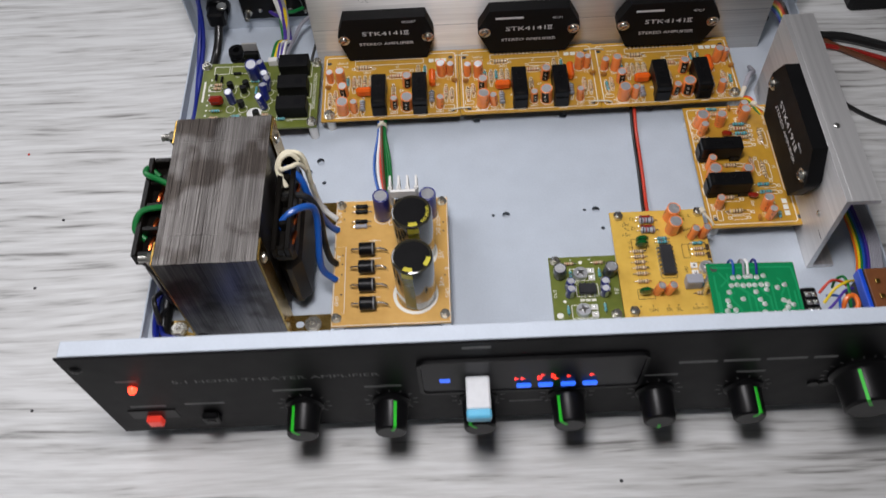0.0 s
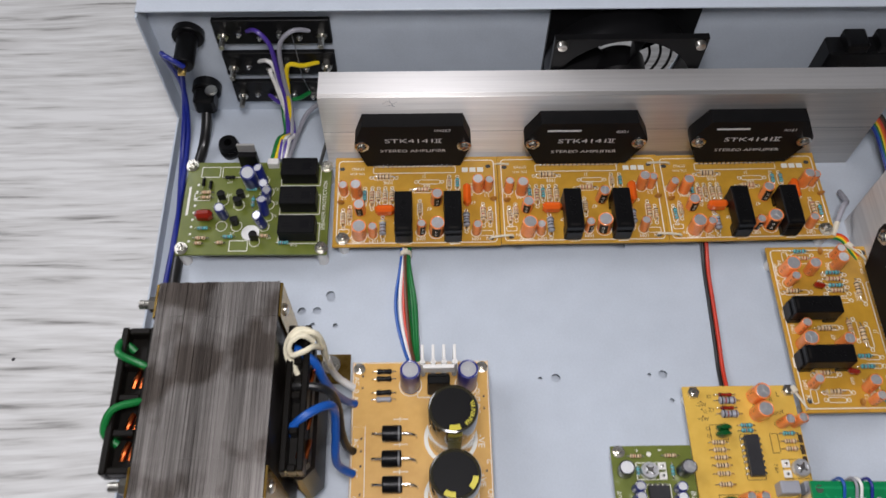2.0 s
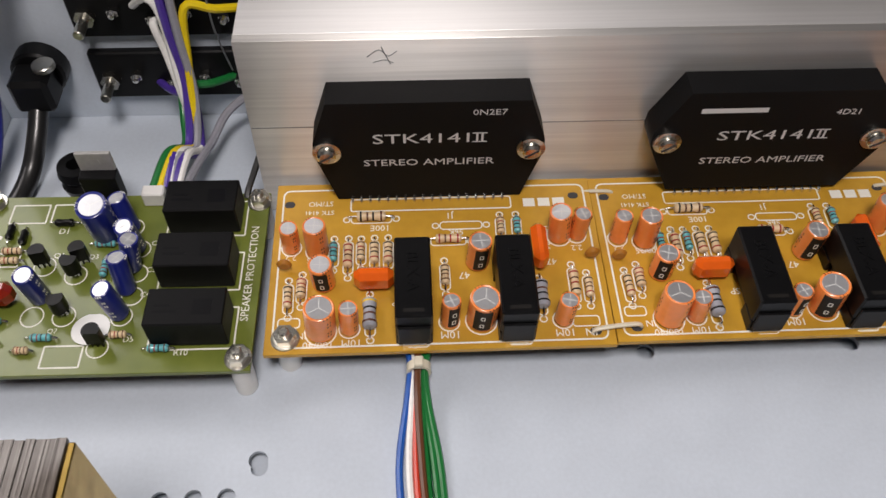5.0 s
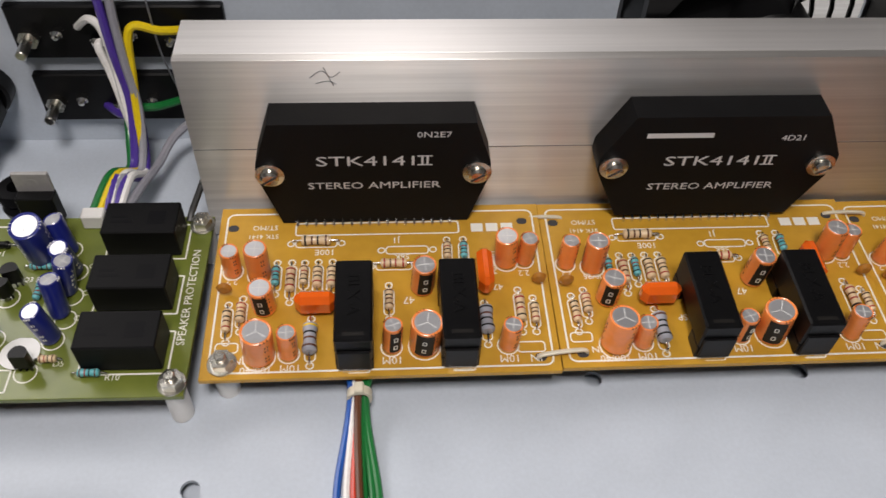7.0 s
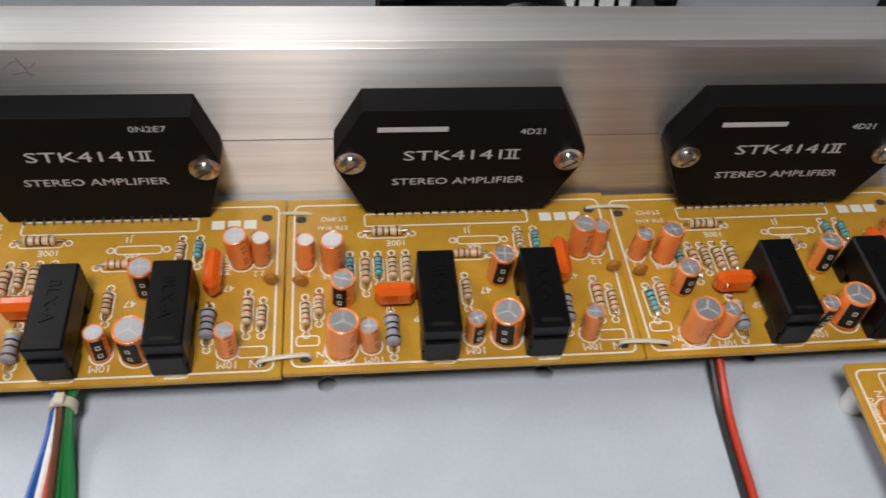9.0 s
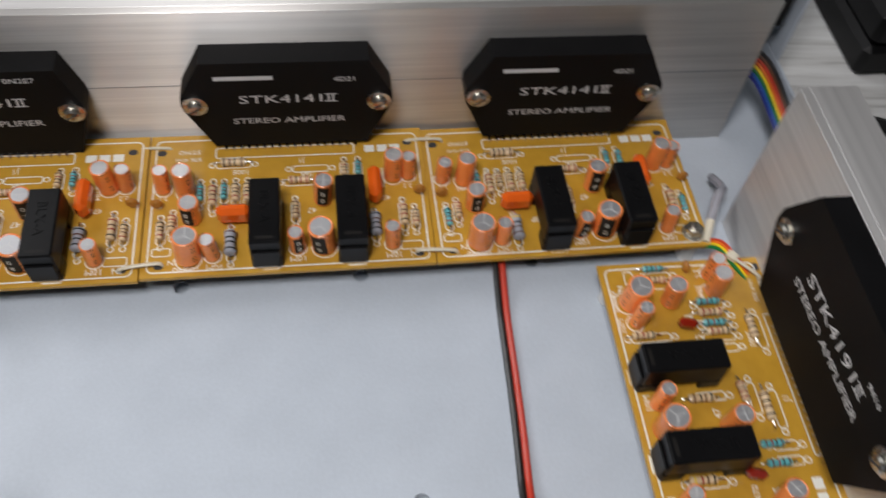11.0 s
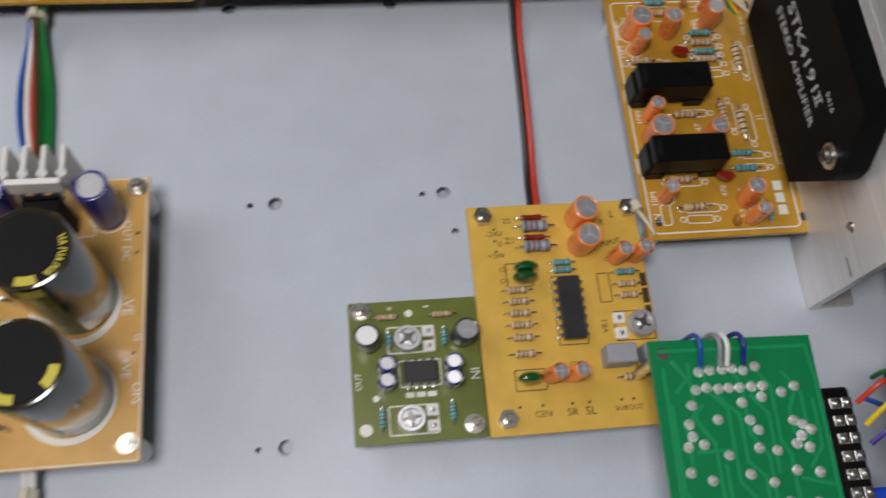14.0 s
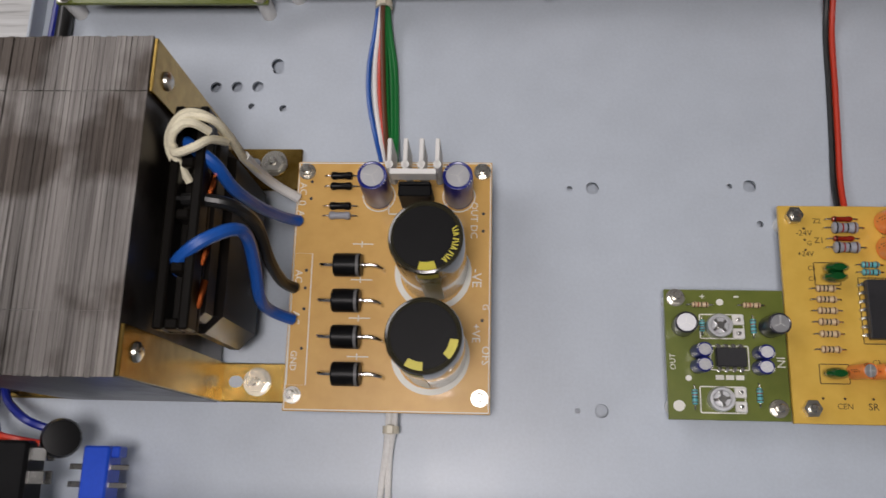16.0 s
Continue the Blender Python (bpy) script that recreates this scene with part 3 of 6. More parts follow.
part("foot_flange", G().box(-80.5, 415.02, 0.2, 222, 429.5, 3.2, 0.25), M["alu"], hs)
part("scribed_line", G().box(-80.3, 411.93, 34.5, 221.8, 412.02, 34.8), M["cut"], hs)
solid("rubber_plug", G().lathe([(0, 5), (3, 4.4), (4.4, 2), (4, 0), (0, -0.5)], 14, Matrix.Translation((222, 422, 18)) @ Euler((0, radians(90), 0)).to_matrix().to_4x4()), M["plastic"], "black rubber plug in the end of the long heatsink", "plug")
hs2 = thing("heatsink", "short brushed aluminium channel heatsink with a riveted top flange", "heatsink", group="heatsinks")
part("face_plate", G().box(211, 234.5, 0.2, 214, 372, 66.5, 0.1), M["alu2"], hs2)
part("top_flange", G().box(214.02, 234.5, 63.5, 229, 372, 66.47, 0.1), M["alu2"], hs2)
part("foot_flange", G().box(214.02, 234.5, 0.2, 226, 372, 3.2, 0.25), M["alu2"], hs2)
part("rivet", G().lathe([(0, 0.9), (0.9, 0.8), (1.7, 0.3), (1.9, 0), (0, -0.5)], 16), M["tin"], hs2, mm(219.5, 285, 66.5))
part("rivet", G().lathe([(0, 0.9), (0.9, 0.8), (1.7, 0.3), (1.9, 0), (0, -0.5)], 16), M["steel"], hs2, mm(211, 249.5, 34, 0, -90))

# pen strokes where the short channel was marked out
part("pen_mark", G().box(210.93, 236.2, 28.0, 210.99, 242.4, 28.4), M["hole"], hs2)
part("scuff", G().tube([(-47, 411.97, 58.6), (-44, 411.97, 60.8), (-41.6, 411.97, 58.8), (-39.4, 411.97, 60.4)], 0.10, 5, 4).tube([(-45.6, 411.97, 56.8), (-42.6, 411.97, 57.6), (-40.4, 411.97, 56.6)], 0.09, 5, 4).tube([(-43.4, 411.97, 61.8), (-41.2, 411.97, 56.2)], 0.12, 5, 1), M["cut"], hs)

# ---- front panel ----
PX0, PX1 = -172.5, 259
panel = thing("front_panel", "black front panel with green-marked knobs and lit keys", "front panel")
part("panel_plate", G().box(PX0, 151.6, 0, PX1, 152.8, TOP, 0.3), M["panel"], panel)

# ---- boards: bare plates, components follow ----
def board(name, label, w, d, at, mat, edge=None, category="circuit board", group="", thick=1.6):
    t = thing(name, label, category, at, group)
    part("circuit_plate", G().box(0, 0, -thick, w, d, 0, 0.15), mat, t)
    part("solder_side", G().box(0.3, 0.3, -thick - 0.25, w - 0.3, d - 0.3, -thick - 0.02), M["pcbedge"], t)
    return t


SHA = []
for i in range(3):
    SHA.append(board("amplifier_board", "tan stereo amplifier board with orange capacitors beside the long heatsink", 90.9, 56.4,
                     mm(-75.5 + 91.2 * i, (352.8, 353.5, 353.7)[i], 12.2, (2.2, 1.2, 0)[i], 0, (0, 0.1, 0.6)[i]), M["pcb"], group="amplifier boards"))
SHA.append(board("amplifier_board", "tan stereo amplifier board with orange capacitors beside the short heatsink", 92, 53.9,
                 mm(157.5, 349, 12.5, 0, 0, -90), M["pcb"], group="amplifier boards"))
PWR = board("power_supply_board", "pale phenolic rectifier board with two large black capacitors and four diodes", 66.3, 84.2, mm(-61.4, 200.3, 17.5), M["pcbpale"])
SM = board("tone_board", "small olive green board with trimmers and an eight-pin chip", 38.5, 45, mm(62, 200.6, 10.2) @ Matrix.Diagonal((1, 0.94, 1, 1)), M["pcbgreen"])
RO = board("surround_board", "yellow phenolic board with a fourteen-pin chip and orange capacitors", 54.4, 71.8, mm(100.7, 200, 11.3), M["pcbyellow"])
SP = board("speaker_protection_board", "olive green speaker protection board with three black relays and blue capacitors", 83.5, 58, mm(-158.3, 348.2, 14, 0, 0, -0.5) @ Matrix.Diagonal((0.962, 1.02, 1, 1)), M["pcbgreen"])
GR = board("decoder_board", "bright green board seen from its soldered side, on stilts", 46, 52, mm(140.9, 166.8, 37, 0, 0, -1.5), M["mask"])


# ---- electronic components; x, y in millimetres on the board, z up from its face ----
def capacitor(parent, x, y, d, h, sleeve="orange", stripe=None, lean=(0, 0), turn=0, top="can", label=""):
    r = d / 2
    body = part("capacitor", lambda: G().lathe([(0, 0.3), (r * 0.9, 0.3), (r, 0.9), (r * 0.97, 1.6), (r, 2.2), (r, h - 0.6), (r * 0.98, h - 0.12), (r * 0.92, h), (r * 0.83 if sleeve != "blue" else r * 0.8, h - 0.2), (0, h - 0.2)], 24),
                M[sleeve], parent, mm(x, y, 0, lean[0], lean[1], turn), label, ("cap", d, h, sleeve))
    rim = 0.78 if sleeve == "blue" else 0.82
    part("can_top", lambda: G().cyl(r * rim, h - 0.3, h - 0.08, 24, 0.05), M[top], body, None, "", ("captop", d, h, top, rim))

    def vents():
        g = G()
        n = 3 if d > 7 else 2
        for i in range(n):
            g.box(-r * 0.7 if n == 2 else 0, -0.07, h - 0.1, r * 0.7, 0.07, h - 0.055, 0, Euler((0, 0, radians(i * (90 if n == 2 else 120) + 90))).to_matrix().to_4x4())
        return g
    if top == "can":
        # scores in the can metal are coloured white for the glint they catch
        part("vent_score", vents, M["paper"], body, None, "", ("vents", d, h))
    if sleeve == "orange" or sleeve == "blue":
        def print_columns():
            g = G()
            for a in (80, 93, 214, 226):
                for k in range(5):
                    if (a + 3 * k) % 4 == 0:
                        continue
                    z0 = h * (0.22 + 0.13 * k)
                    g.box(-0.16, -0.02, 0, 0.16, 0.03, h * 0.06, 0, Matrix.Rotation(radians(a), 4, "Z") @ Matrix.Translation((0, r, z0)))
            for a in (20, 34, 48, 200, 214, 228):
                g.box(-0.16, -0.25, h - 0.5, 0.16, 0.3, h - 0.05, 0, Matrix.Rotation(radians(a), 4, "Z") @ Matrix.Translation((0, r * 0.92, 0)))
            return g
        part("print", print_columns, M["band_n" if sleeve == "orange" else "silk"], body, None, "", ("capprint", d, h, sleeve))
    if stripe:
        def patch():
            g, n, a = G(), 8, 34
            v = []
            for z in (1.4, h - 0.7):
                v += [((r + 0.05) * math.sin(radians(-a + 2 * a * i / n)), -(r + 0.05) * math.cos(radians(-a + 2 * a * i / n)), z) for i in range(n + 1)]
            g.add(v, [(i, i + 1, n + 2 + i, n + 1 + i) for i in range(n)])
            return g
        part("stripe", patch, M[stripe], body, None, "", ("stripe", d, h, stripe))
        if stripe == "band_k":
            def marks():
                g = G()
                for z in (h * 0.34, h * 0.66):
                    g.ring(rounded(-0.55, -0.8, 0.55, 0.8, 0.2, 2), 0.22, 0, 0.06, Matrix.Translation((0, -(r + 0.08), z)) @ Euler((radians(90), 0, 0)).to_matrix().to_4x4())
                return g
            part("minus_marks", marks, M["silk"], body, None, "", ("minus", d, h))
    return body


def resistor(parent, x0, y0, x1, y1, r=1.25, kind="tan", bands="knrk", z=1.5, label=""):
    L = math.hypot(x1 - x0, y1 - y0)
    a = math.degrees(math.atan2(y1 - y0, x1 - x0))
    b = L * 0.62 / 2
    at = mm((x0 + x1) / 2, (y0 + y1) / 2, z, 0, 0, a)
    side = Euler((0, radians(90), 0)).to_matrix().to_4x4()
    ob = part("resistor", lambda: G().lathe([(0, -b), (r * 0.7, -b), (r, -b + 0.5), (r, -b * 0.55), (r * 0.86, -b * 0.42), (r * 0.86, b * 0.42), (r, b * 0.55), (r, b - 0.5), (r * 0.7, b), (0, b)], 14, side),
              M[kind], parent, at, label, ("res", round(L, 1), r, kind))
    part("lead", lambda: G().tube([(-L / 2, 0, -z), (-L / 2, 0, -0.5), (-L / 2 + 0.6, 0, 0), (-b, 0, 0)], 0.28, 6, 3).tube([(L / 2, 0, -z), (L / 2, 0, -0.5), (L / 2 - 0.6, 0, 0), (b, 0, 0)], 0.28, 6, 3),
         M["tin"], ob, None, "", ("lead", round(L, 1), z))
    for i, c in enumerate(bands):
        p = (-0.72, -0.26, 0.14, 0.70)[i] * b
        rr = (r if abs(p) > b * 0.5 else r * 0.86) + 0.04
        part("colour_band", lambda: G().lathe([(rr - 0.1, p - b * 0.065), (rr, p - b * 0.065), (rr, p + b * 0.065), (rr - 0.1, p + b * 0.065)], 14, side), M["band_" + c], ob, None, "", ("band", round(L, 1), r, i, c))
    return ob


def pads(g, x0, y0, x1, y1, r=1.5, w=0.35):
    """Printed outline of a lying component: two rings joined by a long box."""
    a = math.atan2(y1 - y0, x1 - x0)
    L = math.hypot(x1 - x0, y1 - y0)
    m = Matrix.Translation((x0, y0, 0)) @ Euler((0, 0, a)).to_matrix().to_4x4()
    circle = [(1.1 * math.cos(i * math.pi / 6), 1.1 * math.sin(i * math.pi / 6)) for i in range(12)]
    g.ring(circle, w, 0, 0.06, m)
    g.ring([(L + p, q) for p, q in circle], w, 0, 0.06, m)
    g.ring(rounded(1.1, -r, L - 1.1, r, min(r, 1.2), 4), w, 0, 0.06, m)
    return g


def nut(parent, x, y, z=0.0, r=3.0, washer=True, mat="steel", slot=False):
    hexa = [(r * math.cos(math.pi / 3 * i), r * math.sin(math.pi / 3 * i)) for i in range(6)]
    ob = part("bolt", lambda: G().cyl(1.45, 0, 4.0, 14, 0.3).prism(hexa, 0.4, 2.6) if not slot else G().lathe([(0, 0), (r, 0.3), (r, 1.2), (r * 0.8, 2.0), (0, 2.3)], 20),
              M[mat], parent, mm(x, y, z), "", ("nut", r, mat, slot))
    if washer:
        part("washer", lambda: G().cyl(r * 1.25, 0, 0.5, 24, 0.12), M[mat], ob, None, "", ("washer", r, mat))
    if slot:
        part("slot", lambda: G().box(-r * 0.8, -0.3, 2.0, r * 0.8, 0.3, 2.36), M["hole"], ob, None, "", ("slot", r))
    return ob


def standoff(parent, x, y, h, drop=1.85):
    return part("standoff", lambda: G().cyl(3.0, -h, -drop, 16, 0.2), M["nylon"], parent, mm(x, y), "", ("standoff", h))


def chip(parent, x, y, w, l, pins, h=3.4, turn=0):
    ob = part("chip", lambda: G().box(-w / 2, -l / 2, 0.8, w / 2, l / 2, h, 0.25), M["chipcase"], parent, mm(x, y, 0, 0, 0, turn), "", ("chip", w, l))
    for i in range(pins // 2):
        yy = -l / 2 + l * (i + 0.5) / (pins // 2)
        for s in (-1, 1):
            part("pin", lambda: G().box(0, -0.6, 1.5, 1.2, 0.6, 2.0, 0.1).box(0.9, -0.4, -0.2, 1.3, 0.4, 1.9, 0.05).lathe([(0, 0.9), (0.5, 0.7), (0.8, 0), (0, 0)], 8, Matrix.Translation((1.2, 0, 0))), M["tin"], ob, mm(s * w / 2, yy, 0, 0, 0, 0 if s > 0 else 180), "", ("chippin",))
    return ob


def wire(name, pts, r, mat, parent=None, label="", n=8):
    return part(name, G().tube(pts, r, n, 6), M[mat], parent, None, label)


# ---- amplifier boards ----
def amplifier_board(t, depth, index):
    side = index == 3
    q = 1 if side else 0.94
    wide = 90.2 if side else 89.2
    g = G()
    g.ring(rounded(1.8, 1.6, wide, depth - 2.2, 2.2, 4), 0.5, 0, 0.06)
    g.ring(rounded(21.2, 48.6 * q, 67.6, 53.6 * q, 0.9, 3), 0.4, 0, 0.06)
    for p in ((45.4, 42.5, 59.8, 42.5), (20.3, 45.6, 34.3, 45.6), (42.6, 36.6, 55, 36.6), (17, 38.6, 17, 27.2), (21, 38.6, 21, 24.4), (24.5, 38.4, 24.5, 27.6), (28.2, 38.6, 28.2, 26),
              (32, 38.6, 32, 26), (47.3, 29.6, 47.3, 18), (27, 18.6, 27.2, 3.6), (72.6, 22.6, 72.6, 8.8), (63.8, 46.2, 63.6, 36), (68.4, 46.2, 68.2, 36), (82, 27, 82, 12.6), (85.8, 24, 85.6, 12.6),
              (5.2, 24, 5.6, 11.6), (8.8, 26, 8.8, 15)):
        pads(g, p[0], p[1] * q, p[2], p[3] * q)
    for x, y, r in ((5.3, 35.6, 2.9), (12.6, 34.2, 3.5), (14.4, 6.8, 4.3), (21.8, 7.4, 2.9), (47.8, 8.7, 2.9), (56.2, 8.8, 4.3), (79.8, 37.3, 3.5), (84.8, 37.6, 2.9), (77.7, 8.4, 2.9)):
        g.ring([(x + r * math.cos(i * math.pi / 9), y * q + r * math.sin(i * math.pi / 9)) for i in range(18)], 0.35, 0, 0.06)
    g.ring(rounded(3, 7.6, 9, 10.8, 1, 3), 0.35, 0, 0.06)
    g.ring(rounded(80, 5.6, 87.4, 9, 1, 3), 0.35, 0, 0.06)
    g.ring(rounded(36.5, 0.9, 42.5, 3.2, 0.8, 3), 0.35, 0, 0.06)
    g.ring(rounded(63, 0.7, 69, 3.0, 0.8, 3), 0.35, 0, 0.06)
    part("silkscreen", lambda: g, M["silk"], t, None, "", ("shasilk", depth))
    # maker's mark as three plain blocks
    part("maker_mark", lambda: G().box(0, 0, 0, 3.4, 3.0, 0.06).box(4.3, 0, 0, 7.7, 3.0, 0.06).box(8.6, 0, 0, 12, 3.0, 0.06), M["silk"], t, mm(71, 46.2) if not side else mm(73.5, 45.2), "", ("mark",))
    for s, x, y, w in (("2.2", 5.3, 32, 3), ("100/25", 13, 30.9, 6.5), ("100E", 29.5, 42.2, 5), ("56K", 51, 40, 4.2), ("J1", 49.9, 46.6, 1.8), ("100/40", 13.6, 2.6, 7.4), ("10M", 22.2, 2.9, 4.6),
                       ("10M", 47.8, 4.6, 4.6), ("10M", 77.7, 4.2, 4.6), ("47", 52.6, 24.2, 3), ("470", 76.2, 28.2, 4), ("2.2", 84.4, 33, 3), ("IN", 84.6, 4.2, 2.8), ("IN", 9.4, 5.6, 2.4),
                       ("ST/MO", 12.8, 52, 7), ("STK 4141", 12.6, 48.6, 8), ("SP", 34.2, 15.5, 2.6)):
        letters(s, w, M["silk"], t, mm(x, y * q, 0.01, 0, 0, 180))
    letters("100/104", 8, M["silk"], t, mm(76.2, 37 * q, 0.01, 0, 0, -90))
    o = "orange"
    rnd = random.Random(index)
    lean = lambda: (rnd.uniform(-3, 4), rnd.uniform(-4, 4))
    if not side:
        for x, y, d, h, s in ((5.3, 35.6, 5, 10, None), (12.6, 34.2, 6.3, 11.5, None), (14.8, 22.6, 6.3, 10, "band_k"), (14.4, 7.2, 8, 11.5, None), (21.8, 7.4, 5, 10, None),
                              (47.8, 8.7, 5, 10, "band_k"), (56.2, 9.2, 8, 11.5, "band_k"), (56.2, 28.4, 6.3, 11, "band_k"), (79.8, 37.3, 6.3, 11.5, None), (84.9, 37.6, 5, 10, None), (77.7, 8.4, 5, 10, None)):
            capacitor(t, x, y * q, d, h, o, s, lean(), rnd.uniform(-20, 20))
        resistor(t, 27, 17.2, 27.2, 3.4, 1.9, "grey", "yknn" if index != 1 else "nkkk", 2.2)
        resistor(t, 72.6, 21.2, 72.6, 8.4, 1.9, "grey", "knkk", 2.2)
        film = (28.3, 21.3, 10.5, 4.6), (73.2, 31, 4.2, 12.5)
        for x, y, w, l in film:
            part("film_capacitor", lambda: G().box(-w / 2, -l / 2, 0.8, w / 2, l / 2, 7.5, 1.5), M["film"], t, mm(x, y * q), "glossy orange film capacitor", ("film", w, l))
    else:
        for x, y, d, h, s in ((6.2, 35.2, 5, 10.5, None), (12.2, 35.2, 6.3, 11.5, None), (14.6, 7.6, 8, 11.5, None), (21.6, 7.8, 5, 11, None), (15, 20.2, 6.3, 11, None), (48.6, 7.2, 5, 11, None),
                              (56.6, 7.6, 8, 11.5, None), (57.2, 26.4, 6.3, 11, None), (80, 34.4, 6.3, 11, None), (86.6, 35.2, 5, 10.5, None), (77.6, 7.4, 5, 11, None)):
            capacitor(t, x, y, d, h, o, s, lean(), rnd.uniform(-40, 40))
        for x, y in ((24.4, 22.6), (72, 28.6)):
            part("ceramic_capacitor", lambda: G().box(-3, -1.5, 1.0, 3, 1.5, 5, 1.2), M["red"], t, mm(x, y, 0, 0, 0, 75), "dark red dipped capacitor", ("redcap",))
    for x in ((38.6, 65.0) if not side else (39.8, 66.3)):
        fh = part("fuse_holder", lambda: G().box(-4.7, -12.4, 4.2, 4.7, 12.2, 13.4, 0.5),
                  M["plastic"], t, mm(x, 14.4), "black moulded fuse holder", ("fuse",))
        for lx, ly in ((-4.05, -9.2), (4.05, -9.2), (-4.05, 9.1), (4.05, 9.1)):
            part("leg", lambda: G().box(-0.65, -3.1, 0, 0.65, 3.1, 4.15, 0.2), M["plastic"], fh, mm(lx, ly), "", ("fuseleg",))
        part("front_lip", lambda: G().box(-4.2, -13.2, 1.0, 4.2, -12.42, 9.0, 0.3), M["plastic"], fh, None, "", ("fuselip",))
        part("fuse_carrier", lambda: G().box(-3.2, -11.8, 0.5, 3.2, 11.8, 4.15, 0.3), M["plastic"], fh, None, "", ("fusecarrier",))
        part("slot", lambda: G().box(-2.6, -11, 13.2, 2.6, -9.9, 13.43), M["band_k"], fh, None, "", ("fuseslot",))
        part("seam", lambda: G().box(-4.75, -12.45, 9.1, 4.75, -12.35, 9.3), M["black"], fh, None, "", ("fuseseam",))
        part("clip", lambda: G().box(-3.2, -13.4, 0.1, 3.2, -12.9, 1.4, 0.15), M["tin"], fh, None, "", ("fuseclip",))
        letters("BLX-A", 12, M["plastic"], fh, mm(0, 1, 13.4, 0, 0, -90), height=3.0, name="embossed_letters", thick=0.22)
    mix = (("tan", "knrk"), ("cyan", "nrkn"))
    rows = [(20.8, 45.6, 33.8, 45.6, 1.4, 0, "knkn"), (43, 36.6, 54.6, 36.6, 1.3, 0, "rnrr"), (17, 38, 17, 27.8, 1.1, 1, "nrkn"), (21, 38, 21, 25, 1.3, 0, "rrnr"), (24.5, 38, 24.5, 28, 1.1, index % 2, "nrnk"),
            (28.2, 38, 28.2, 26.6, 1.3, 0, "knkr"), (32, 38, 32, 26.6, 1.3, 0, "knkr"), (47.3, 29, 47.3, 18.6, 1.2, 0, "nknn"), (63.8, 45.6, 63.6, 36.6, 1.1, index == 2, "nrkn"),
            (68.4, 45.6, 68.2, 36.6, 1.1, 1, "nrkn"), (82, 26.4, 82, 13, 1.3, 0, "rnrk"), (85.8, 23.4, 85.6, 13, 1.1, index == 2, "knnr"), (5.2, 23.4, 5.6, 12, 1.1, index == 2, "kknr"), (8.8, 25.4, 8.8, 15.6, 1.3, 0, "rrnk")]
    if side:
        rows = [(19.6, 43, 32.4, 43, 1.4, 0, "knkn"), (42, 33, 52, 33.6, 1.3, 0, "rnrr"), (45, 39.2, 59, 39.2, 1.4, 0, "nknk"), (3.4, 22.4, 3.2, 12, 1.1, 1, "nrkn"), (7.6, 22.4, 7.4, 12, 1.2, 0, "rrnr"),
                (16.4, 37.4, 16.2, 26, 1.2, 1, "nkrn"), (20.2, 37.4, 20, 25.4, 1.3, 0, "rnrr"), (23.8, 37.4, 23.8, 26, 1.2, 1, "nkrn"), (26.8, 37.8, 26.8, 26.4, 1.2, 0, "knrr"), (48.2, 26.2, 48.2, 14.4, 1.3, 0, "knkn"),
                (63.4, 42, 63.4, 31.4, 1.2, 1, "nkrn"), (69, 42.4, 69, 31.4, 1.2, 1, "nkrn"), (72, 20, 72, 7.6, 1.3, 0, "knry"), (81.6, 23, 82, 10.4, 1.3, 0, "nkny"), (82.4, 42, 88.6, 41, 1.1, 1, "nrkn"), (26.8, 14, 26.8, 3, 1.2, 0, "knrn")]
    for x0, y0, x1, y1, r, c, b in rows:
        k, _ = mix[int(c)]
        resistor(t, x0, y0 * q, x1, y1 * q, r, k, b)
    for x, y in ((4.1, 27.6), (87.8, 29)):
        part("ceramic_capacitor", lambda: G().lathe([(0, -1), (1.4, -0.8), (2.1, 0), (1.4, 0.8), (0, 1)], 14, Euler((radians(90), 0, 0)).to_matrix().to_4x4() @ Matrix.Translation((0, 3.0, 0))), M["brown"], t, mm(x, y * q), "", ("disc",))
    for x, y in ((3.9, 52), (86.6, 53), (86, 4.4)) + (((5.6, 4.4),) if index in (1, 2) else ()):
        part("board_hole", lambda: G().prism(rounded(-1.5, -1.15, 1.5, 1.15, 1.12, 5), 0.005, 0.05), M["hole"], t, mm(min(x, wide - 3.4), y * q), "", ("bh",))
    # the power module on the heatsink
    w, tip, tall, base, thick, front = ((26.2, 31.6, 36.3, 2.0, 8.7, 50.4) if index == 0 else (25.2, 33.4, 36.6, 2.8, 8.7, 50.4)) if not side else (30.5, 40.5, 44, 9.8, 9.0, 45.0)
    out = [(-w, 0), (-tip + 0.4, tall * 0.47), (-tip, tall * 0.52), (-tip + 0.3, tall * 0.62), (-w - 0.6, tall), (w + 0.6, tall), (tip - 0.3, tall * 0.62), (tip, tall * 0.52), (tip - 0.4, tall * 0.47), (w, 0)]
    cx = (43.5, 46.4, 45.8, 48)[index]
    stand = Euler((radians(90), 0, 0)).to_matrix().to_4x4()
    mod = part("power_module", lambda: G().prism(out, -thick, 0, stand), M["black"], t, t.matrix_basis.inverted() @ mm(-75 + 91.2 * index + cx, 403.2, 14.4 if index == 0 else 15.2) if not side else mm(cx, front, base), "black moulded power amplifier module", ("module", index))
    face = lambda x, z, rx=90: mm(x, -0.02, z, rx)
    name = "STK4141" if not side else "STK4191"
    k = 1 if not side else 1.18
    low = (0, 2.4, 2.4, 0)[index]
    letters(name, 26 * k, M["print"], mod, face(-2.2 * k, (23.6 - low if not side else 26)), height=3.4 * k)
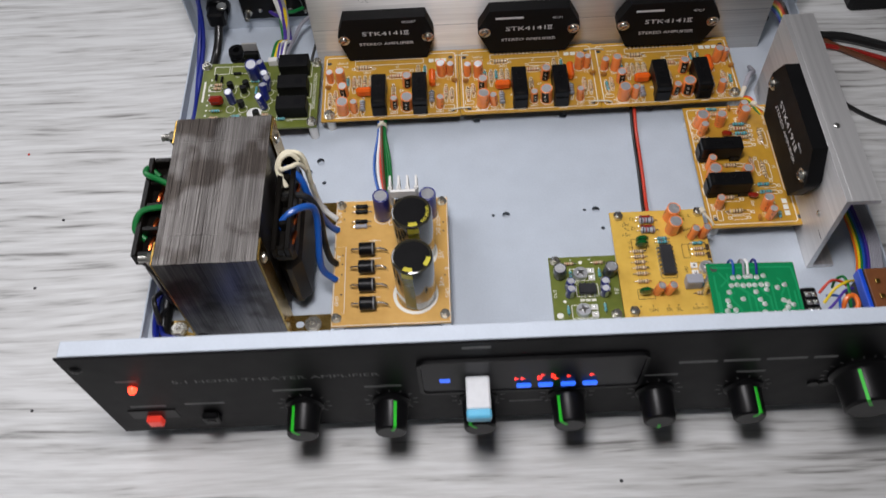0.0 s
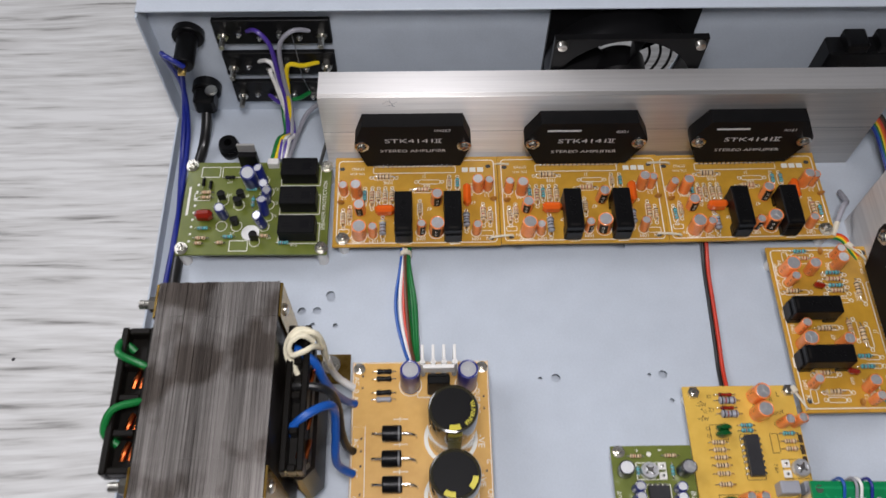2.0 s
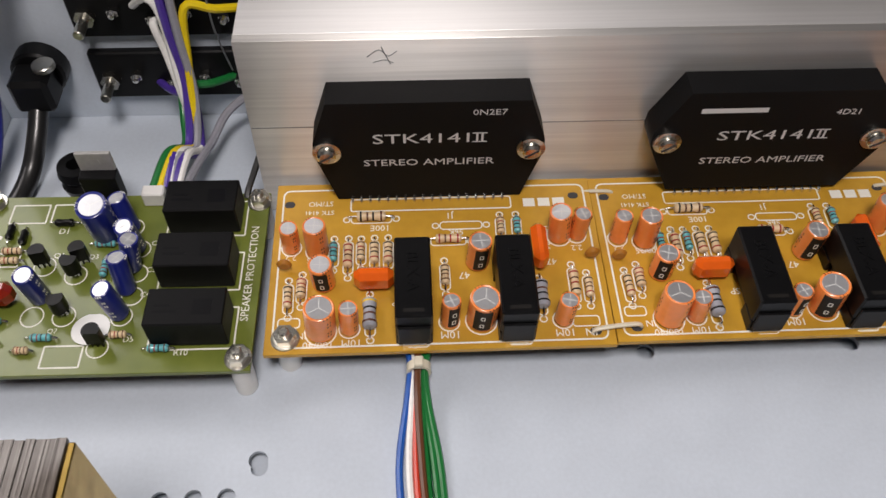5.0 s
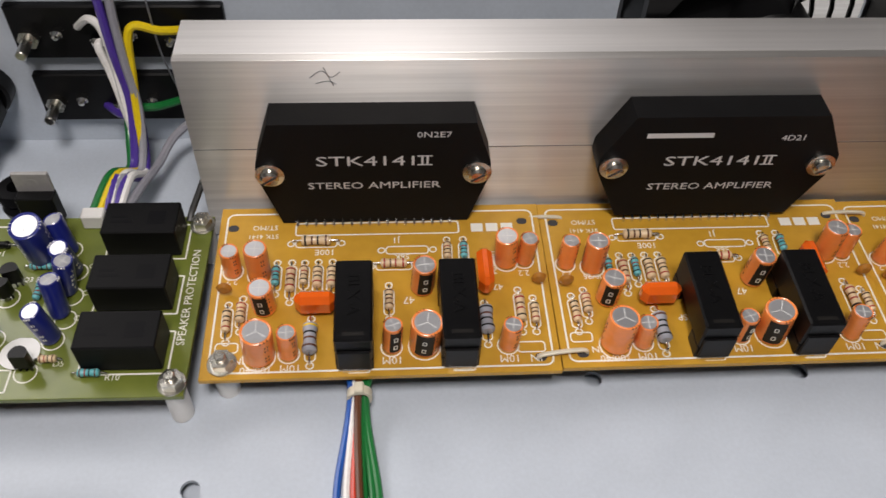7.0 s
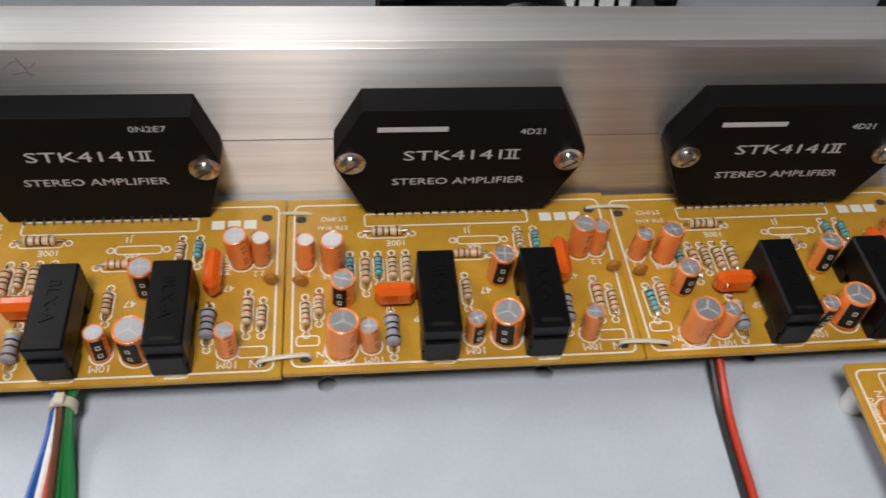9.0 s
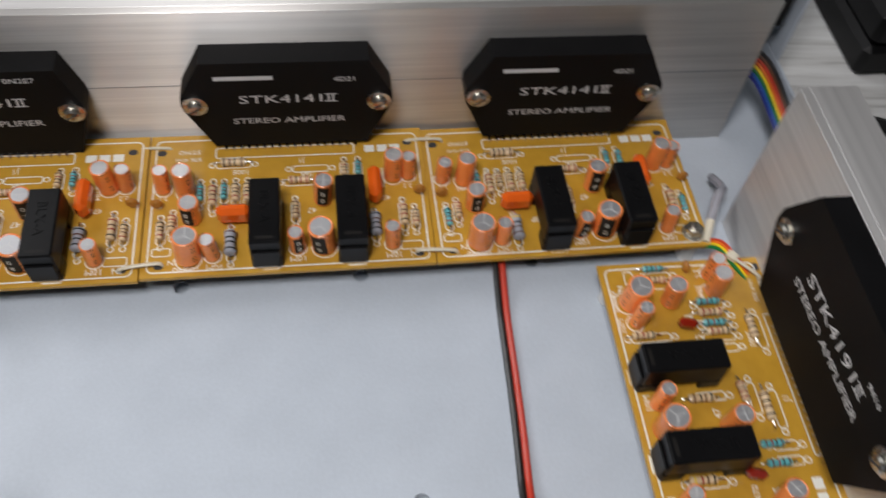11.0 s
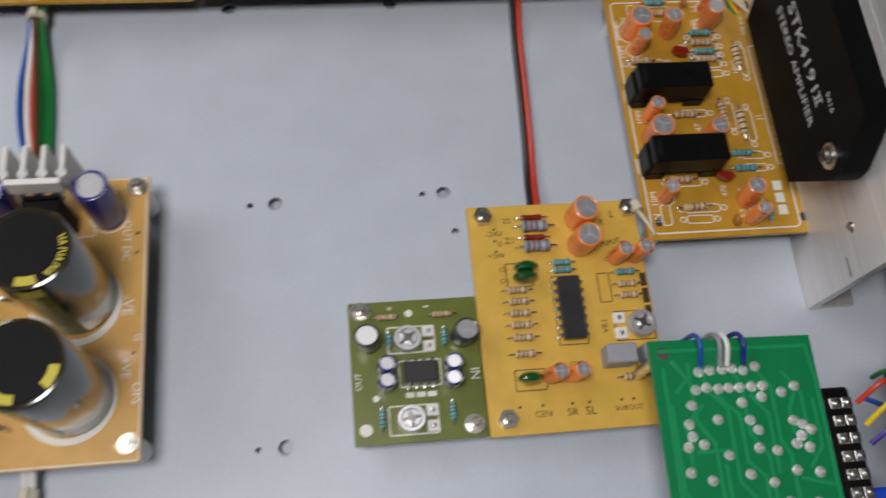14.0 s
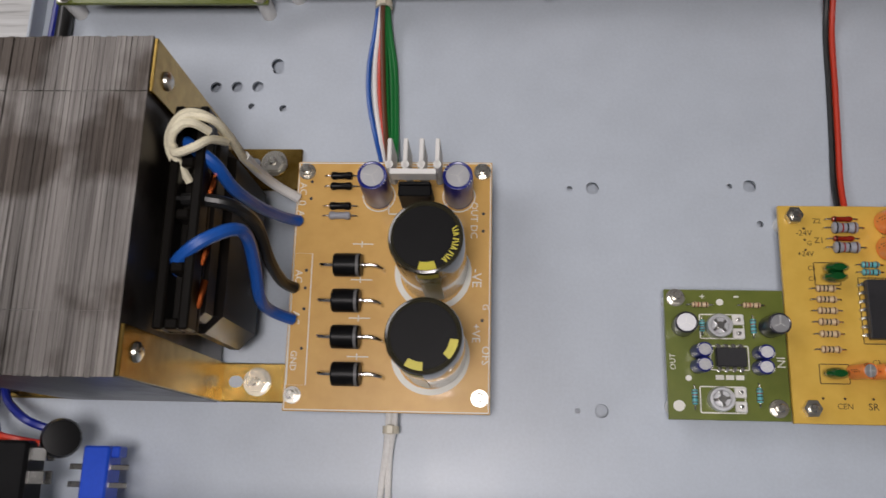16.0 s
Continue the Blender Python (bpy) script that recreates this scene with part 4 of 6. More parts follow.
    part("numeral", lambda: G().box(-1.0, -1.7, 0, -0.4, 1.7, 0.04).box(0.4, -1.7, 0, 1.0, 1.7, 0.04).box(-2, 1.4, 0, 2, 1.75, 0.05).box(-2, -1.75, 0, 2, -1.4, 0.05), M["print"], mod, face(13.6 * k, (23.6 - low if not side else 26)), "", ("numeral",))
    letters("STEREO AMPLIFIER", 36 * k, M["print"], mod, face(0, (14.6 if index == 0 else 11.6) if not side else 19.5), height=2.4 * k)
    code = ("0N2E7", "4D21", "4D21", "9416")[index]
    letters(code, 9 if index == 0 else 6.5, M["print"], mod, face((16, 18, 18, 20)[index], (32.6, 29.2, 29.2, 31)[index]), height=1.9)
    if index in (1, 2):
        part("maker_mark", lambda: G().box(-9, -0.8, 0, 9, 0.8, 0.05), M["print"], mod, face(-13, 30.4), "", ("kmark",))
    for s in (-1, 1):
        sx = s * ((27.8, 29, 29, 34)[index])
        sc = part("screw", lambda: G().lathe([(0, 0), (3.9, 0), (3.9, 0.7), (2.6, 0.9), (2.5, 2.0), (1.8, 2.6), (0, 2.7)], 24), M["steel"], mod, face(sx, tall * (0.53 if not side else 0.56)), "", ("modscrew",))
        part("slot", lambda: G().box(-2.2, -0.28, 2.5, 2.2, 0.28, 2.75, 0, Euler((0, 0, 0.6)).to_matrix().to_4x4()), M["hole"], sc, None, "", ("modslot",))
    for i in range(18):
        part("pin", lambda: G().tube([(0, 1.5, base + 1), (0, 1.5, 1.4), (0, -0.6, 0.7), (0, -0.8, -0.5)], 0.42, 6, 3) if not side else G().tube([(0, 6, base + 1), (0, 6, 6), (0, 5, 2), (0, 5, -0.5)], 0.42, 6, 3),
             M["tin"], t, mm(cx - 21.6 + 2.54 * i, front - (0.4 if not side else 0)), "", ("modpin", side, index))
    if index == 0:
        nut(t, 5.4, 4.6)
    if index == 2:
        nut(t, 86, 5.5)
    for x, y in (((5.4, 4.6),), ((46, 30),), ((86.6, 5),), ((5.4, 5), (86.6, 5)))[index]:
        standoff(t, x, y, 12.4)


for i, t in enumerate(SHA):
    amplifier_board(t, 56.4 if i < 3 else 53.9, i)

# nylon ties that lace neighbouring boards together
for x, y, a in ((16, 404.6, 0), (16, 357.6, 6), (107.2, 404.4, 0), (107.2, 357.8, -4)):
    tie = thing("cable_tie", "small clear nylon cable tie lacing two boards together", "cable tie", mm(x, y, 12.7, 0, 0, a), "board ties")
    part("strap", lambda: G().tube([(-6.2, 0, -1.5), (-6, 0, 0.3), (-3, 0, 0.8), (0, 0, 0.9), (3, 0, 0.8), (6, 0, 0.3), (6.2, 0, -1.5)], 0.95, 8, 4, None, 0.6), M["tie"], tie, None, "", ("strap",))
tie = thing("cable_tie", "clear nylon cable tie joining an amplifier board to the yellow board", "cable tie", mm(156.5, 264.5, 13.2, 0, 0, -62), "board ties")
part("strap", lambda: G(), M["tie"], tie, None, "", ("strap",))
part("tie_head", lambda: G().box(-1.8, -1.5, 0.2, 1.8, 1.5, 2.4, 0.4), M["tie"], tie, mm(-4.5, 0), "", ("tiehead",))

# ---- power supply board ----
t = PWR
g = G().ring([(0.4, 51.8), (6.9, 51.8), (7.2, 8.2), (0.6, 8.2)], 0.35, 0, 0.06)
for x, y in ((47.2, 45.6), (47, 18.4)):
    g.ring([(x + 12.7 * math.cos(i * math.pi / 20), y + 12.7 * math.sin(i * math.pi / 20)) for i in range(40)], 1.9, 0, 0.06)
for x, y in ((28.2, 72), (55.2, 72)):
    g.ring([(x + 5.6 * math.cos(i * math.pi / 12), y + 5.6 * math.sin(i * math.pi / 12)) for i in range(24)], 0.4, 0, 0.06)
g.ring(rounded(31.5, 65.5, 51.5, 83, 0.5, 2), 0.4, 0, 0.06)
g.ring(rounded(0.3, 0.3, 66.0, 83.9, 0.5, 2), 0.35, 0, 0.06)
for y in (55, 30, 17.4, 42.8):
    g.box(20, y, 0, 27, y + 0.35, 0.06).box(23, y - 0.9, 0, 23.35, y + 1.2, 0.06)
part("silkscreen", g, M["silk"], t)
for s, x, y, w in (("AC", 2.2, 74.5, 4.4), ("0", 2.0, 69.4, 1.8), ("AC", 1.9, 64.6, 4.4), ("AC", 2.6, 44, 4.4), ("AC", 2.6, 30, 4.4), ("GND", 2.6, 16, 6.4), ("OUT DC", 60.5, 63.8, 12.5), ("-VE", 61.6, 44, 6), ("G", 64.6, 34.4, 1.8),
                   ("+VE", 61.6, 25.8, 6), ("OFS", 64.8, 18.6, 6)):
    letters(s, w, M["silk"], t, mm(x, y, 0.01, 0, 0, -90 if x < 10 or x > 55 else 0))
for i in range(9):
    part("board_hole", lambda: G().cyl(0.55, 0.005, 0.05, 10), M["hole"], t, mm(5 if i < 6 else 63.5, (77, 71, 46, 40, 33, 20, 66, 60, 30)[i]), "", ("bh2",))
for x, y in ((3.2, 80.6), (63.0, 80.8), (63.0, 5), (3, 5)):
    nut(t, x, y, 0, 2.3, True, "steel")
    standoff(t, x, y, 16.4)
for x, y in ((47.6, 47.0), (47.8, 18.8)):
    c = part("filter_capacitor", lambda: G().lathe([(0, 0.3), (10.6, 0.3), (11, 1.2), (11, 39), (10.7, 39.8), (10.0, 40), (9.6, 39.7), (0, 39.7)], 40), M["capsleeve"], t, mm(x, y, 0, 0, 0, 6 if y > 40 else -14), "large black sleeved filter capacitor with gold print", ("bigcap",))
    part("top_disc", lambda: G().cyl(9.4, 39.5, 39.85, 36, 0.1), M["black"], c, None, "", ("bigcaptop",))

    def stripe_patch(lo, hi, z0, z1, rr=11.06):
        def make():
            n = 8
            v = []
            for z in (z0, z1):
                v += [(rr * math.sin(radians(lo + (hi - lo) * i / n)), -rr * math.cos(radians(lo + (hi - lo) * i / n)), z) for i in range(n + 1)]
            return G().add(v, [(i, i + 1, n + 2 + i, n + 1 + i) for i in range(n)])
        return make

    def top_patch(lo, hi):
        def make():
            n = 6
            ang = [radians(lo + (hi - lo) * i / n) for i in range(n + 1)]
            v = [(9.8 * math.sin(q), -9.8 * math.cos(q), 40.06) for q in ang] + [(7.4 * math.sin(q), -7.4 * math.cos(q), 40.0) for q in ang]
            return G().add(v, [(i, i + 1, n + 2 + i, n + 1 + i) for i in range(n)])
        return make
    part("stripe", stripe_patch(-18, 14, 2, 38.8), M["olive"], c, None, "", ("bigstripe",))
    part("gold_mark", stripe_patch(-18, 14, 34.5, 38.9, 11.1), M["gold"], c, None, "", ("bigmark",))
    part("gold_mark", top_patch(-18, 14), M["gold"], c, None, "", ("bigmark2",))
    if y > 40:
        for i in range(14):
            part("gold_print", lambda: G().box(-0.2, -0.9, 0, 0.2, 0.9, 0.05), M["gold"], c, Matrix.Rotation(radians(30 + 5.6 * i + (3 if i % 5 == 0 else 0)), 4, "Z") @ mm(0, -8.7, 39.9, 0, 0, (18, -12, 4, 22, -6)[i % 5]), "", ("tick",))
    else:
        part("gold_mark", top_patch(62, 98), M["gold"], c, None, "", ("bigmark3",))
for (x, y) in ((28.2, 72), (55.2, 72)):
    capacitor(t, x, y, 9.6, 21, "blue", "can", (0, -1), 200)
for y, x in ((46.9, 19.6), (35.1, 19.6), (23.3, 20.0), (11.5, 20.8)):
    side = Euler((0, radians(90), 0)).to_matrix().to_4x4()
    d = part("diode", lambda: G().lathe([(0, -4.5), (3.5, -4.5), (3.8, -4.1), (3.8, 4.1), (3.5, 4.5), (0, 4.5)], 24, side), M["plastic"], t, mm(x, y, 4.6), "black barrel rectifier diode with a silver band", ("diode",))
    part("cathode_band", lambda: G().lathe([(3.7, 2.8), (3.84, 2.9), (3.84, 3.8), (3.7, 3.8)], 24, side), M["dim"], d, None, "", ("diodeband",))
    part("lead", lambda: G().tube([(-9.5, 0.6, -4.4), (-9.2, 0.4, -1.2), (-7, 0, 0), (-4.6, 0, 0)], 0.6, 8, 4).tube([(11.5, -0.8, -4.4), (10.8, -0.6, -1.4), (8, 0, 0), (4.6, 0, 0)], 0.6, 8, 4), M["tin"], d, None, "", ("diodelead",))
for y, k in ((78.7, 0), (75.0, 0), (68.0, 0), (64.6, 1)):
    resistor(t, 9.6, y, 21.2, y, 1.35, "plastic" if not k else "grey", "", 1.5)
fin = part("finned_heatsink", G().box(34.5, 71.2, 19, 49, 73, 25, 0.2), M["nylon"], t, None, "white finned clip-on heatsink")
for x in (33.6, 38.6, 43.6, 48.6):
    part("fin", lambda: G().box(0, 0, 9, 1.4, 10, 25, 0.25).cyl(1.3, 9, 25, 10, 0, Matrix.Translation((0.7, 1.4, 0))), M["nylon"], fin, mm(x, 73), "", ("fin",))
ic = part("regulator", G().box(36.5, 66.6, 1, 47, 71.1, 17, 0.4), M["black"], t, None, "black regulator bolted to its heatsink")
part("mounting_tab", G().box(36.8, 69.9, 17, 46.7, 71.1, 18.2, 0.2), M["plastic"], ic)

# ---- tone board ----
t = SM
g = G()
for x0, y0, x1, y1 in ((11, 27.6, 25.4, 36.4), (10, 2.2, 24.6, 11.4), (13.8, 16.8, 26.4, 25.4)):
    g.ring(rounded(x0, y0, x1, y1, 0.6, 2), 0.4, 0, 0.06)
g.box(15.4, 13.6, 0, 18.0, 15.2, 0.06).box(18.6, 13.6, 0, 21.2, 15.2, 0.06).box(21.8, 13.6, 0, 24.4, 15.2, 0.06)
g.cyl(1.2, 0, 0.06, 14, 0, Matrix.Translation((18, 40.6, 0))).cyl(1.0, 0, 0.06, 10, 0, Matrix.Translation((6.8, 14, 0))).cyl(1.9, 0, 0.06, 16, 0, Matrix.Translation((3.4, 4.6, 0)))
part("silkscreen", g, M["silk"], t)
letters("OUT", 5.5, M["silk"], t, mm(1.9, 19.6, 0.01, 0, 0, 90))
letters("IN", 3.4, M["silk"], t, mm(36.4, 19.8, 0.01, 0, 0, -90))
for x, y in ((12.4, 42.6), (23.4, 42.6)):
    letters("+" if x < 20 else "-", 1.6, M["silk"], t, mm(x, y, 0.01))
nut(t, 3.6, 42, 0, 2.5)
nut(t, 34.6, 4.2, 0, 2.5)
for x, y in ((3.6, 42), (34.6, 4.2), (3.4, 4.6), (34.8, 41.6)):
    standoff(t, x, y, 8.9)
capacitor(t, 5.6, 31.8, 7.4, 9, "steelblue", None, (0, -4))
capacitor(t, 33.2, 31.8, 7.4, 9, "steelblue", None, (0, 6))
for x, y in ((9.8, 23), (9.6, 18), (29.6, 22.8), (29.2, 17.8)):
    capacitor(t, x, y, 5, 9, "blue", "can", (3, 2 if x < 20 else -3), 30)
chip(t, 20, 21, 6.4, 9.6, 8, 3.4, 90)
for x, y in ((17, 31.9), (16.4, 6.9)):
    p = part("trimmer", lambda: G().lathe([(0, 2.6), (2.6, 2.6), (3.0, 3.2), (3.9, 3.2), (4.2, 2.6), (4.2, 0.3), (0, 0.3)], 28), M["can"], t, mm(x, y), "open metal trimmer", ("trim",))
    part("wiper", lambda: G().box(-2.6, -0.5, 2.6, 2.6, 0.5, 3.3, 0.1).box(-0.5, -2.6, 2.6, 0.5, 2.6, 3.2, 0.1).cyl(1.3, 2.6, 3.7, 14, 0.1), M["tin"], p, mm(0, 0, 0, 0, 0, 40 if y > 20 else 10), "", ("wiper",))
    for yy in (-2.4, 2.4):
        part("contact", lambda: G().box(-1.9, -1.8, 0.1, 1.9, 1.8, 1.0, 0.3), M["nylon"], p, mm(6.4, yy), "white contact pad", ("contact",))
        part("solder_dot", lambda: G().lathe([(0, 1.9), (0.6, 1.6), (0.9, 1.0), (0, 0.9)], 12), M["tin"], p, mm(6.4, yy), "", ("contactdot",))
for x0, y0, x1, y1, k in ((7, 39.4, 15.6, 39.4, "tan"), (23.4, 39.4, 32.4, 39.4, "tan"), (28, 36, 28, 28, "cyan"), (8.2, 11.6, 8.2, 3.4, "cyan"), (28.6, 12.4, 28.6, 4.4, "cyan"), (11.6, 28.8, 11.6, 35.2, "cyan")):
    resistor(t, x0, y0, x1, y1, 1.0, k, "nrkn", 1.3)

# ---- surround board ----
t = RO
g = G()
for x0, y0, x1, y1 in ((10, 44.5, 18.5, 52.4), (9, 12.5, 18.5, 19), (23.8, 25.4, 33, 47.4), (41.5, 25.6, 54, 35), (38.4, 38, 42.4, 47.6)):
    g.ring(rounded(x0, y0, x1, y1, 0.4, 2), 0.3, 0, 0.06)
for x, y in ((8, 63.9), (8, 60), (8, 56.5), (9.5, 8), (16.3, 8), (25.1, 8), (30.3, 8), (40, 8), (43.6, 8)):
    g.cyl(0.45, 0, 0.06, 8, 0, Matrix.Translation((x, y, 0)))
part("black_print", g, M["ink"], t)
for s, x, y, w, a in (("Z2", 12.4, 66.6, 2.6, 0), ("-24V", 8.0, 62.4, 5.2, 0), ("G", 9.4, 58.9, 1.4, 0), ("Z1", 12.4, 59.9, 2.6, 0), ("+24V", 8.0, 55.2, 5.2, 0), ("C5", 9.4, 50.4, 2.4, 0), ("C4", 9.4, 46.8, 2.4, 0),
                      ("CEN", 16.2, 5.6, 4.8, 0), ("SR", 25, 5.6, 3.2, 0), ("SL", 30.4, 5.6, 3.2, 0), ("SUBOUT", 42, 5.6, 8.4, 0), ("INPUT", 44.6, 57.6, 6.6, 12), ("L", 46.6, 67.2, 1.4, 0), ("R", 42.8, 64.6, 1.6, 0),
                      ("C7", 43, 52, 2.4, 0), ("C6", 52.4, 53.6, 2.4, 0), ("C3", 27.2, 19.6, 2.4, 0), ("C14", 33.6, 61, 3.2, 90), ("VR1", 38.6, 30.4, 4, 90)):
    letters(s, w, M["ink"], t, mm(x, y, 0.01, 0, 0, a))
part("maker_mark", G().box(-1.0, -7.4, 0, 1.0, -3.1, 0.06).box(-1.0, -2.4, 0, 1.0, 2.4, 0.06).box(-1.0, 3.1, 0, 1.0, 7.4, 0.06), M["ink"], t, mm(53, 39.5))
for x, y in ((4.6, 68), (52, 68.6), (5.4, 4.6)):
    nut(t, min(x, 51.4), y, 0, 2.9, False)
    standoff(t, x, y, 12.4)
standoff(t, 51, 5, 12.4)
for y, gy in ((66.9, 63.7), (60.2, 57)):
    resistor(t, 14.8, y, 25.4, y, 0.95, "red", "k", 1.3)
    resistor(t, 14, gy, 27, gy, 1.9, "grey", "krkn", 2.1)
for x, y in ((15.6, 50), (15, 47), (12.8, 16)):
    part("green_capacitor", lambda: G().lathe([(0, 0.8), (1.5, 1.2), (2.3, 3.2), (2.3, 5.6), (1.4, 7.4), (0, 7.8)], 16, Matrix.Diagonal((1.6, 0.8, 1, 1))), M["green"], t, mm(x, y, 0, 6, 0, 0), "glossy green film capacitor", ("greencap",))
for y in (43.3, 39.7, 36, 32.3, 28.4, 23.4):
    resistor(t, 8.0, y, 17.8, y, 1.15, "tan", "nkkn", 1.3)
chip(t, 28.4, 36.4, 6.6, 19.4, 14, 3.6)
for y in (51.4, 48.9):
    resistor(t, 23.4, y, 32.2, y, 1.1, "cyan", "nrkn", 1.3)
capacitor(t, 34.4, 66.0, 8, 11.5, "orange", None, (4, 5))
capacitor(t, 34.2, 57.0, 8, 11.5, "orange", None, (3, 4))
capacitor(t, 44.8, 52.0, 5, 10.5, "orange", None, (2, 7))
capacitor(t, 51.0, 52.2, 5, 10.5, "orange", None, (0, 8))
capacitor(t, 19.2, 16.4, 5, 9.5, "orange", None, (3, 12))
capacitor(t, 25.6, 16.4, 5, 9.5, "orange", None, (3, 12))
for y, k in ((47.2, "cyan"), (43.3, "tan"), (39.7, "tan")):
    resistor(t, 42.8, y, 52, y, 1.1, k, "nkrn", 1.3)
p = part("trimmer", lambda: G(), M["can"], t, mm(49.5, 30.3, 0, 0, 0, 180), "open metal trimmer", ("trim",))
part("wiper", lambda: G(), M["tin"], p, mm(0, 0, 0, 0, 0, 60), "", ("wiper",))
for yy in (-2.4, 2.4):
    part("contact", lambda: G(), M["nylon"], p, mm(6.4, yy), "white contact pad", ("contact",))
    part("solder_dot", lambda: G(), M["tin"], p, mm(6.4, yy), "", ("contactdot",))
part("box_capacitor", G().box(35.6, 17.4, 0.4, 44.6, 23.2, 8, 0.4), M["grey"], t, None, "grey box film capacitor")
part("box_capacitor", G().box(47, 17.8, 0.4, 54, 23, 7.4, 0.4), M["grey"], t, None, "grey box film capacitor")
resistor(t, 39.6, 14.4, 49.8, 14.4, 1.15, "tan", "nkkn", 1.3)
resistor(t, 45.8, 24.8, 45.8, 17.2, 1.0, "cyan", "nrk", 1.3)

# ---- speaker protection board ----
t = SP
g = G()
for x0, y0, x1, y1 in ((54.6, 42.3, 77.6, 55.1), (55.2, 24.0, 78.2, 36.8), (55.8, 6.2, 78.8, 19.0), (8, 48, 19, 55), (20, 48, 33, 55), (29, 1.8, 39.5, 8.4), (5.8, 33, 15, 38)):
    g.ring(rounded(x0, y0, x1, y1, 0.4, 2), 0.45, 0, 0.06)
for x, y, r in ((48.3, 38.3, 3.0), (49, 30.2, 3.0), (49, 22.9, 3.0), (47.4, 16.6, 3.0), (45, 46, 3.0), (38, 44, 4.3), (23.5, 17.1, 3.2), (22.7, 33, 3.2), (32, 30, 3.2), (32, 17, 3.2), (43, 7.4, 3.0)):
    g.ring([(x + r * math.cos(i * math.pi / 9), y + r * math.sin(i * math.pi / 9)) for i in range(18)], 0.35, 0, 0.06)
for i in range(9):
    g.cyl(0.75, 0, 0.06, 8, 0, Matrix.Translation((6.4 + 0.1 * i, 8 + 4.4 * i, 0)))
g.box(2.2, 24, 0, 3.6, 42, 0.06)
part("silkscreen", g, M["silk"], t)
letters("SPEAKER PROTECTION", 31, M["silk"], t, mm(80.3, 30, 0.01, 0, 0, 90), height=2.2)
for s, x, y in (("C7", 44, 37.4), ("C6", 52.4, 40.4), ("C5", 52.6, 31.4), ("C4", 52.4, 23.4), ("R10", 65, 5.6), ("D5", 50.6, 9.8), ("Q3", 35.6, 36), ("Q1", 25.6, 36.6), ("Q7", 30, 12.6), ("D1", 25, 45.2)):
    letters(s, 2.6 if len(s) < 3 else 3.6, M["silk"], t, mm(x, y, 0.01))
for x, y in ((2.2, 55.6), (80.5, 54.7), (80.2, 3.5), (2.9, 3.6)):
    nut(t, x, y, 0, 2.9)
    standoff(t, x, y, 13.9)
for x, y in ((66.0, 48.9), (66.6, 30.6), (67.2, 12.8)):
    r_ = part("relay", lambda: G().box(-10.2, -5.5, 0.3, 10.2, 5.5, 10.0, 0.35), M["black"], t, mm(x, y), "black sealed relay", ("relay",))
    part("faint_print", lambda: G().box(-8, -2, 10.0, -2, -1.2, 10.03).box(-8, -0.2, 10.0, -3.6, 0.5, 10.03).box(2, -2.6, 10.0, 7, 2.0, 10.03), M["panel"], r_, None, "", ("relayprint",))
for x, y, a in ((44.6, 45.6, 8), (47.4, 38.8, 7), (47.2, 32.3, 8), (47.3, 24.8, 8), (47.0, 17.4, 6)):
    capacitor(t, x, y, 5.4, 12, "blue", None, (6, -a), 40 + 37 * y)
capacitor(t, 38.4, 43.6, 8.6, 16, "blue", None, (5, -8), 60)
capacitor(t, 24.4, 23.1, 5.6, 12, "blue", None, (4, -5), 40)
for x, y, a in ((22.7, 33.2, 10), (32, 30.2, 170), (31.6, 18, 190), (43.2, 8.2, 0), (33.4, 34, 20)):
    half = [(2.3 * math.cos(radians(-30 + i * 24)), 2.3 * math.sin(radians(-30 + i * 24))) for i in range(11)]
    part("transistor", lambda: G().prism(half, 2.4, 7.2).box(-1.6, -0.4, 0, -1.2, 0, 2.5).box(-0.2, -0.4, 0, 0.2, 0, 2.5).box(1.2, -0.4, 0, 1.6, 0, 2.5), M["plastic"], t, mm(x, y, 0, 0, 0, a), "", ("to92",))
part("film_capacitor", lambda: G().box(-5, -2.8, 1, 5, 2.8, 7.5, 1.8), M["red"], t, mm(14, 21.6), "dark red dipped film capacitor", ("redfilm",))
part("paper_seal", G().cyl(5, 0.1, 0.3, 28), M["paper"], t, mm(40.2, 12.8, 0.2, -6), "round white paper seal")
for x0, y0, x1, y1, k in ((9, 15.2, 18, 15.2, "cyan"), (8.6, 9.2, 17.6, 9.2, "tan"), (9, 6.2, 15, 6.2, "tan"), (24, 10, 32.4, 10, "cyan"), (55, 6.2, 63.6, 6.2, "cyan"), (8.2, 34.4, 17, 34.4, "tan"), (8.4, 37.6, 17, 37.6, "tan"),
                          (40, 27, 40, 36, "cyan"), (44.6, 10.4, 51.6, 10.4, "tan"), (20.8, 47.2, 29.4, 47.2, "plastic"), (10.4, 48, 10.4, 40.4, "plastic"), (14.6, 46, 14.6, 38.6, "plastic"), (21, 6.4, 27, 6.4, "tan"), (34, 39.6, 43, 39.6, "cyan")):
    resistor(t, x0, y0, x1, y1, 1.05, k, "nrkn" if k != "plastic" else "", 1.4)
tr_ = part("power_transistor", G().box(31, 53.2, 2, 41.4, 57.4, 12.5, 0.3), M["plastic"], t, None, "black power transistor with a steel tab")
part("tab", G().box(31.2, 56.2, 12.4, 41.2, 57.4, 19, 0.2).cyl(1.5, -0.8, 0.05, 12, 0, Matrix.Translation((36.2, 56.2, 15.6)) @ Euler((radians(90), 0, 0)).to_matrix().to_4x4()), M["tabsteel"], tr_)
part("connector", G().box(46.5, 53.6, 0, 53, 57.5, 5, 0.4), M["nylon"], t, None, "white nylon wire connector")

